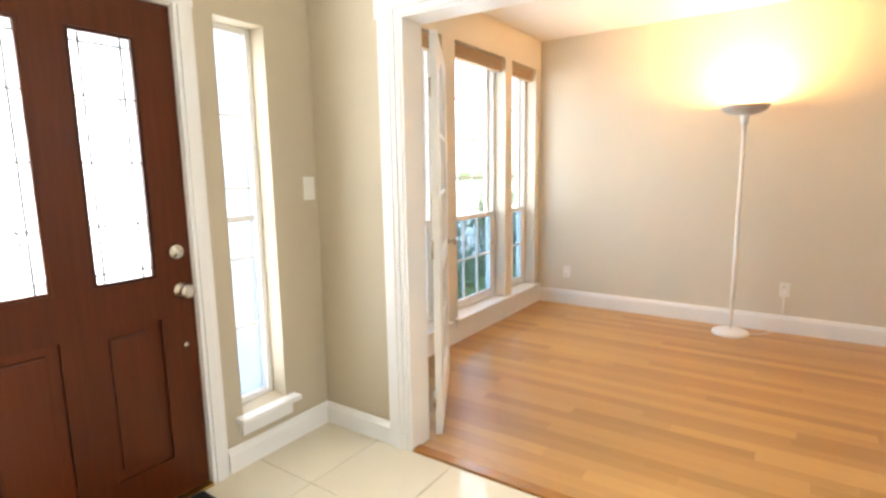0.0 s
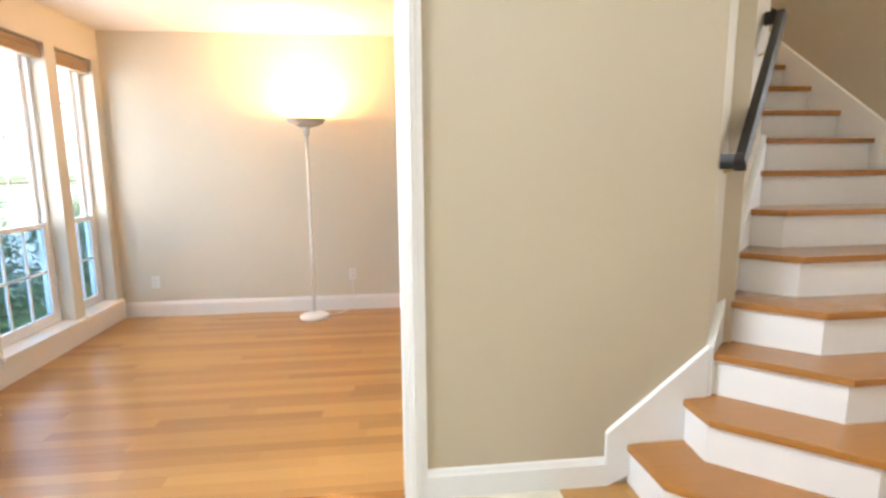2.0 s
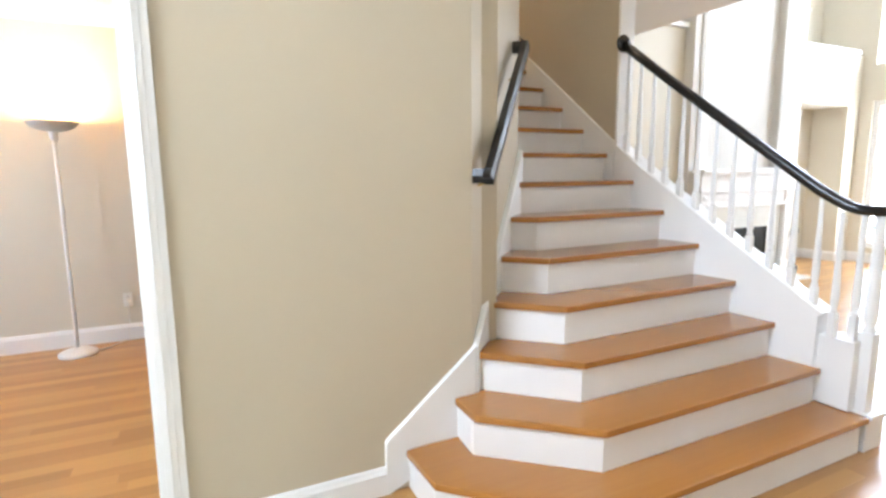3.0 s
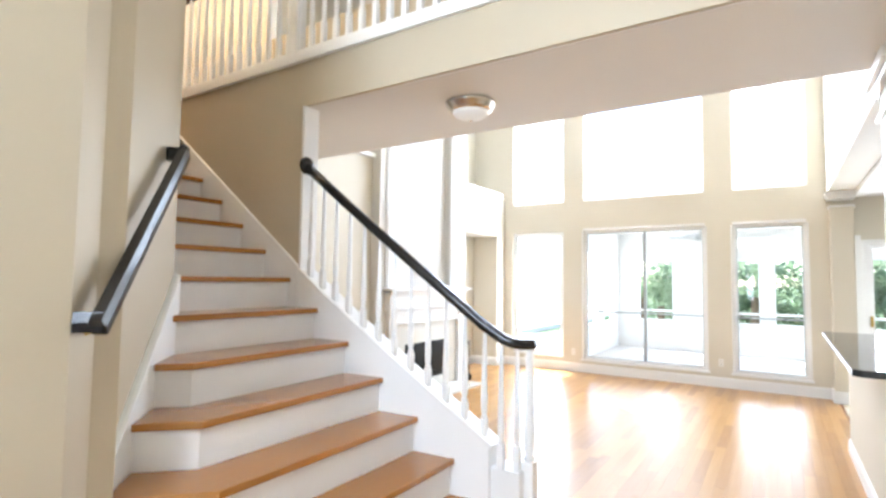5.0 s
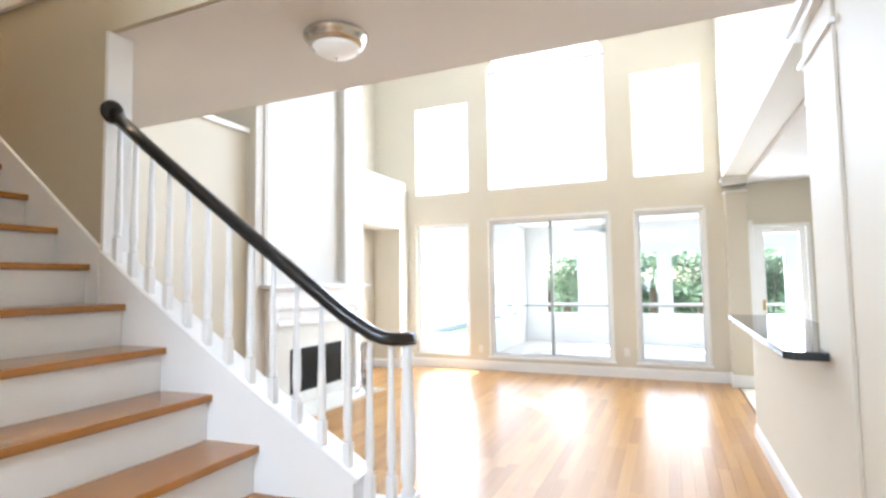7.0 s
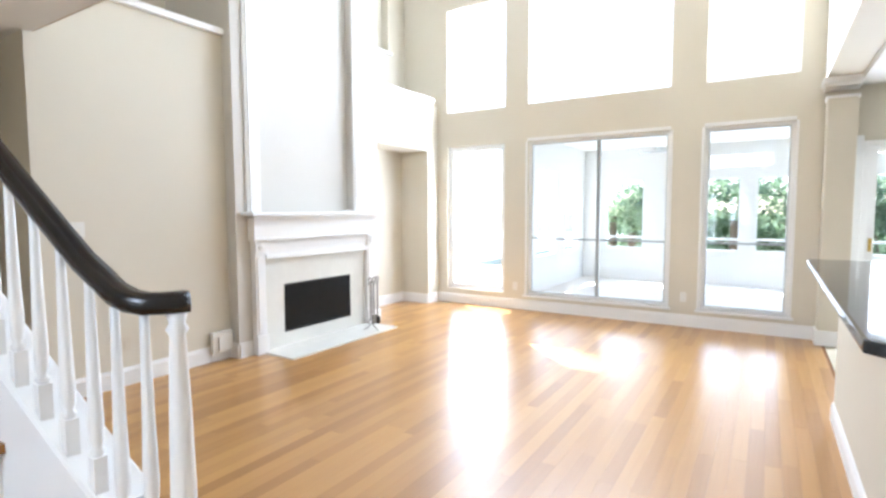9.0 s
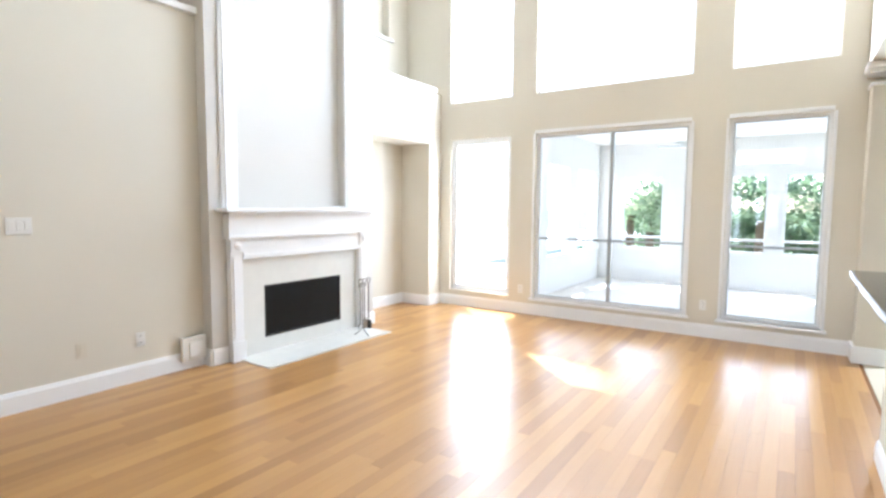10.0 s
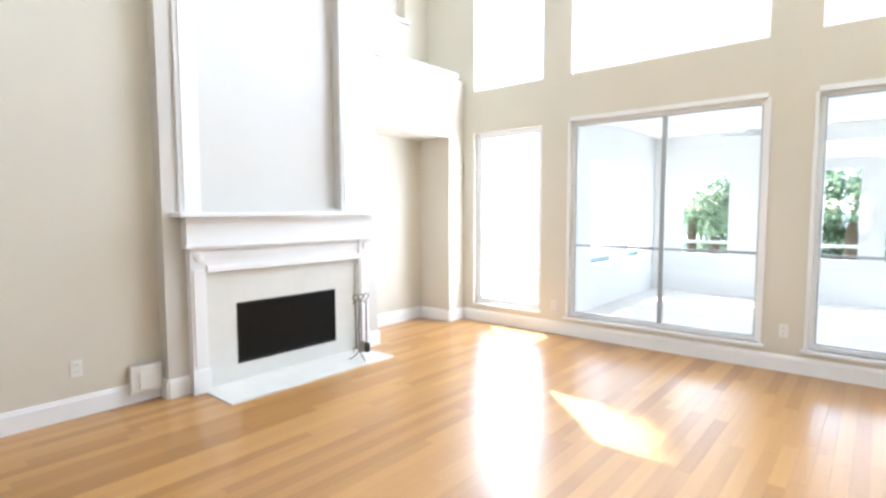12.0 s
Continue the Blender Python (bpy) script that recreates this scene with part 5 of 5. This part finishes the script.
def foliage(name, label, category, centre, size, leaves, blade, mat, seed, trunk=0.0, full=False):
    """A bush or tree: stems and a crown of many small leaves in uneven clumps."""
    rnd = random.Random(seed)
    c = Vector(centre)
    ob = thing(name, label, category, at=(c.x, c.y, -0.25))
    st = bmesh.new()
    for k in range(5 if not trunk else 7):
        a = rnd.uniform(0, 6.28)
        r = rnd.uniform(0.3, 0.8)
        base = Vector((c.x + rnd.uniform(-0.04, 0.04), c.y + rnd.uniform(-0.04, 0.04), -0.26 if not trunk else c.z - size[2] * 0.9))
        tip = c + Vector((math.cos(a) * size[0] * r, math.sin(a) * size[1] * r, rnd.uniform(-0.2, 0.7) * size[2]))
        mid = (base + tip) / 2 + Vector((0, 0, 0.12 * size[2]))
        w = 0.02 + 0.02 * trunk
        sweep(st, [base, mid, tip], circle(w, 6))
    if trunk:
        turned(st, [(0.16, -0.3), (0.13, c.z * 0.4), (0.10, c.z - size[2] * 0.7)], c.x, c.y, 10)
    part("trunk" if trunk else "stems", st, BARK, ob)
    clumps = [c + Vector((rnd.gauss(0, 0.42) * size[0], rnd.gauss(0, 0.42) * size[1], rnd.uniform(-0.85, 0.8) * size[2])) for _ in range(26)]
    if full:
        clumps = [c + Vector([rnd.uniform(-1, 1) * k for k in size]) for _ in range(60)]
    verts, faces = [], []
    for i in range(leaves):
        p = rnd.choice(clumps) + Vector((rnd.gauss(0, 0.16) * size[0], rnd.gauss(0, 0.16) * size[1], rnd.gauss(0, 0.15) * size[2]))
        p.z = max(p.z, -0.2)
        turn = Euler((rnd.uniform(-1, 1), rnd.uniform(-1, 1), rnd.uniform(0, 6.28))).to_matrix()
        s = blade * rnd.uniform(0.6, 1.3)
        n = len(verts)
        for q in ((-0.5, 0, 0), (0, 0.24, 0.06), (0.55, 0, 0), (0, -0.24, 0.06)):
            verts.append(p + turn @ (Vector(q) * s))
        faces.append((n, n + 1, n + 2, n + 3))
    me = bpy.data.meshes.new("crown")
    me.from_pydata(verts, [], faces)
    me.materials.append(mat)
    cr = new("crown", me)
    cr.parent = ob
    cr.location = -ob.location
    return ob


def palm(centre, fronds, seed):
    """A low clump of arching palm fronds."""
    rnd = random.Random(seed)
    c = Vector(centre)
    ob = thing("palm", "green palm with long arching fronds", "palm", "garden palms", at=(c.x, c.y, -0.25))
    st = turned(bmesh.new(), [(0.12, -0.27), (0.10, c.z * 0.5), (0.09, c.z)], c.x, c.y, 10)
    part("trunk", st, BARK, ob)
    verts, faces = [], []
    for k in range(fronds):
        a = rnd.uniform(0, 6.28)
        reach, rise = rnd.uniform(0.7, 1.3), rnd.uniform(0.2, 0.9)
        d = Vector((math.cos(a), math.sin(a), 0))
        s = Vector((-math.sin(a), math.cos(a), 0))
        for i in range(2, 22):
            u = i / 22
            p = c + d * reach * u + Vector((0, 0, rise * math.sin(u * 2.5) - 0.5 * u * u))
            w = 0.34 * math.sin(u * 3.0) + 0.06
            for sg in (-1, 1):
                n = len(verts)
                verts += [p, p + d * 0.035, p + s * sg * w + d * 0.14 - Vector((0, 0, 0.12 * w))]
                faces.append((n, n + 1, n + 2))
    me = bpy.data.meshes.new("fronds")
    me.from_pydata(verts, [], faces)
    me.materials.append(LEAF_PALE)
    fr = new("fronds", me)
    fr.parent = ob
    fr.location = -ob.location
    return ob


palm((17.6, 3.7, 0.9), 26, 3)
palm((18.2, 4.3, 1.3), 22, 4)
palm((18.0, 1.5, 1.2), 24, 5)
palm((18.4, 0.3, 1.0), 24, 6)
foliage("shrub", "dense dark green garden shrub", "shrub", (19.6, 3.4, 1.2), (1.2, 1.8, 1.4), 5200, 0.16, LEAF, 7)
foliage("shrub", "dense dark green garden shrub", "shrub", (19.6, 1.0, 1.1), (1.2, 1.8, 1.3), 5200, 0.16, LEAF, 8)
foliage("shrub", "dense dark green garden shrub", "shrub", (19.6, -1.4, 1.1), (1.2, 1.8, 1.3), 4200, 0.16, LEAF, 9)
foliage("shrub", "green shrub beyond the kitchen door", "shrub", (13.8, -3.2, 0.7), (0.8, 0.8, 0.9), 2600, 0.13, LEAF, 17)
# unseen flattened crown in the sun's path, shading the middle and right upper windows
foliage("tree", "unseen leafy crown added to shade two upper windows", "tree", (20.1, 11.87, 17.95), (0.15, 1.6, 0.9), 15000, 0.30, LEAF, 10, trunk=1.0, full=True)

# street side
# made-up drive and lengthened porch, added to keep the sidelight's view pale
solid("driveway", B(-60, -3.4, -30, 70, -0.27, -0.235), PAVE, "pale slab added to whiten the sidelight's view", "driveway")
solid("porch_floor", B(-9.6, FRONT - 0.2, -1.5, 4.6, -0.26, -0.03), PAVE, "pale concrete porch", "porch")
for k, (hy, sd) in enumerate(((6.2, 11), (7.2, 12), (8.2, 13), (9.3, 14), (10.4, 15))):
    foliage("hedge_shrub", "clipped green shrub below the side room windows", "shrub", (-2.6 - 0.2 * (k % 2), hy, 0.45), (0.5, 0.62, 0.75), 2200, 0.075, LEAF, sd)

# ---------- floor pieces ----------
rng = random.Random(21)


def plank_mesh(length, width):
    bm = bmesh.new()
    b = 0.0004
    lo = [bm.verts.new(p) for p in ((0.0003, 0.0002, -0.011), (length - 0.0003, 0.0002, -0.011), (length - 0.0003, width - 0.0002, -0.011), (0.0003, width - 0.0002, -0.011))]
    mi = [bm.verts.new(p) for p in ((0.0003, 0.0002, -b), (length - 0.0003, 0.0002, -b), (length - 0.0003, width - 0.0002, -b), (0.0003, width - 0.0002, -b))]
    hi = [bm.verts.new(p) for p in ((b, b, 0), (length - b, b, 0), (length - b, width - b, 0), (b, width - b, 0))]
    bm.faces.new(hi)
    for a, c in ((lo, mi), (mi, hi)):
        for i in range(4):
            bm.faces.new((a[i], a[(i + 1) % 4], c[(i + 1) % 4], c[i]))
    return bm


PLANK_W = 0.083
shared = {}


def lay(parent, x0, x1, y0, y1, near):
    """Boards along x; those for which near(x, y) holds are pieces of their own, the rest are joined."""
    verts, faces = [], []
    made = 0
    y = y0
    while y < y1 - 0.004:
        wide = min(PLANK_W, y1 - y)
        x = x0
        first = True
        while x < x1 - 0.004:
            length = rng.choice((0.6, 0.9, 1.2, 1.5, 2.1)) * (rng.uniform(0.3, 1) if first else 1)
            length = round(length, 2)
            if x1 - x - length < 0.25:
                length = x1 - x
            first = False
            if made < 520 and near(x + length / 2, y):
                key = (round(length, 3), round(wide, 3))
                if key not in shared:
                    shared[key] = finish("plank", plank_mesh(length, wide), OAK_X)
                ob = new("plank", shared[key])
                ob.parent = parent
                ob.location = (x, y, 0)
                made += 1
            else:
                n = len(verts)
                b = 0.0004
                verts += [(x + 0.0003, y + 0.0002, -0.008), (x + length - 0.0003, y + 0.0002, -0.008), (x + length - 0.0003, y + wide - 0.0002, -0.008), (x + 0.0003, y + wide - 0.0002, -0.008)]
                verts += [(x + b, y + b, 0), (x + length - b, y + b, 0), (x + length - b, y + wide - b, 0), (x + b, y + wide - b, 0)]
                faces += [(n + 4, n + 5, n + 6, n + 7)] + [(n + i, n + (i + 1) % 4, n + 4 + (i + 1) % 4, n + 4 + i) for i in range(4)]
            x += length
        y += wide
    if faces:
        me = bpy.data.meshes.new("far_planks")
        me.from_pydata(verts, [], faces)
        me.materials.append(OAK_FAR)
        ob = new("far_planks", me)
        ob.parent = parent
        tagged(ob, "oak floor boards", kind="stuff")


lay(bpy.data.objects["floor_side_room"], SIDE_FRONT, 3.10, DOORWALL + 0.05, BACK, lambda x, y: True)
lay(bpy.data.objects["floor_wood"], 2.45, GARDEN, 0.33, FIRE_WALL, lambda x, y: 5.2 < x < 10.2 and 1.6 < y < 5.3)
lay(bpy.data.objects["floor_wood"], 4.90, GARDEN, FIRE_WALL, 5.95, lambda x, y: x > 9.3)

TS = 0.455
fl = bpy.data.objects["floor_foyer"]
cuts = {}
yy = DOORWALL - 0.01
while yy > SOUTH + 0.01:
    ylo = max(SOUTH, yy - TS)
    xx = 2.45
    while xx > FRONT + 0.01:
        xlo = max(FRONT, xx - TS)
        w, h = round(xx - xlo, 3), round(yy - ylo, 3)
        if (w, h) not in cuts:
            cuts[(w, h)] = finish("tile", box(bmesh.new(), 0.0015, w - 0.0015, 0.0015, h - 0.0015, -0.011, 0.0, 0.002), TILE)
        ob = new("tile", cuts[(w, h)])
        ob.parent = fl
        ob.location = (xlo, ylo, 0)
        xx = xlo
    yy = ylo
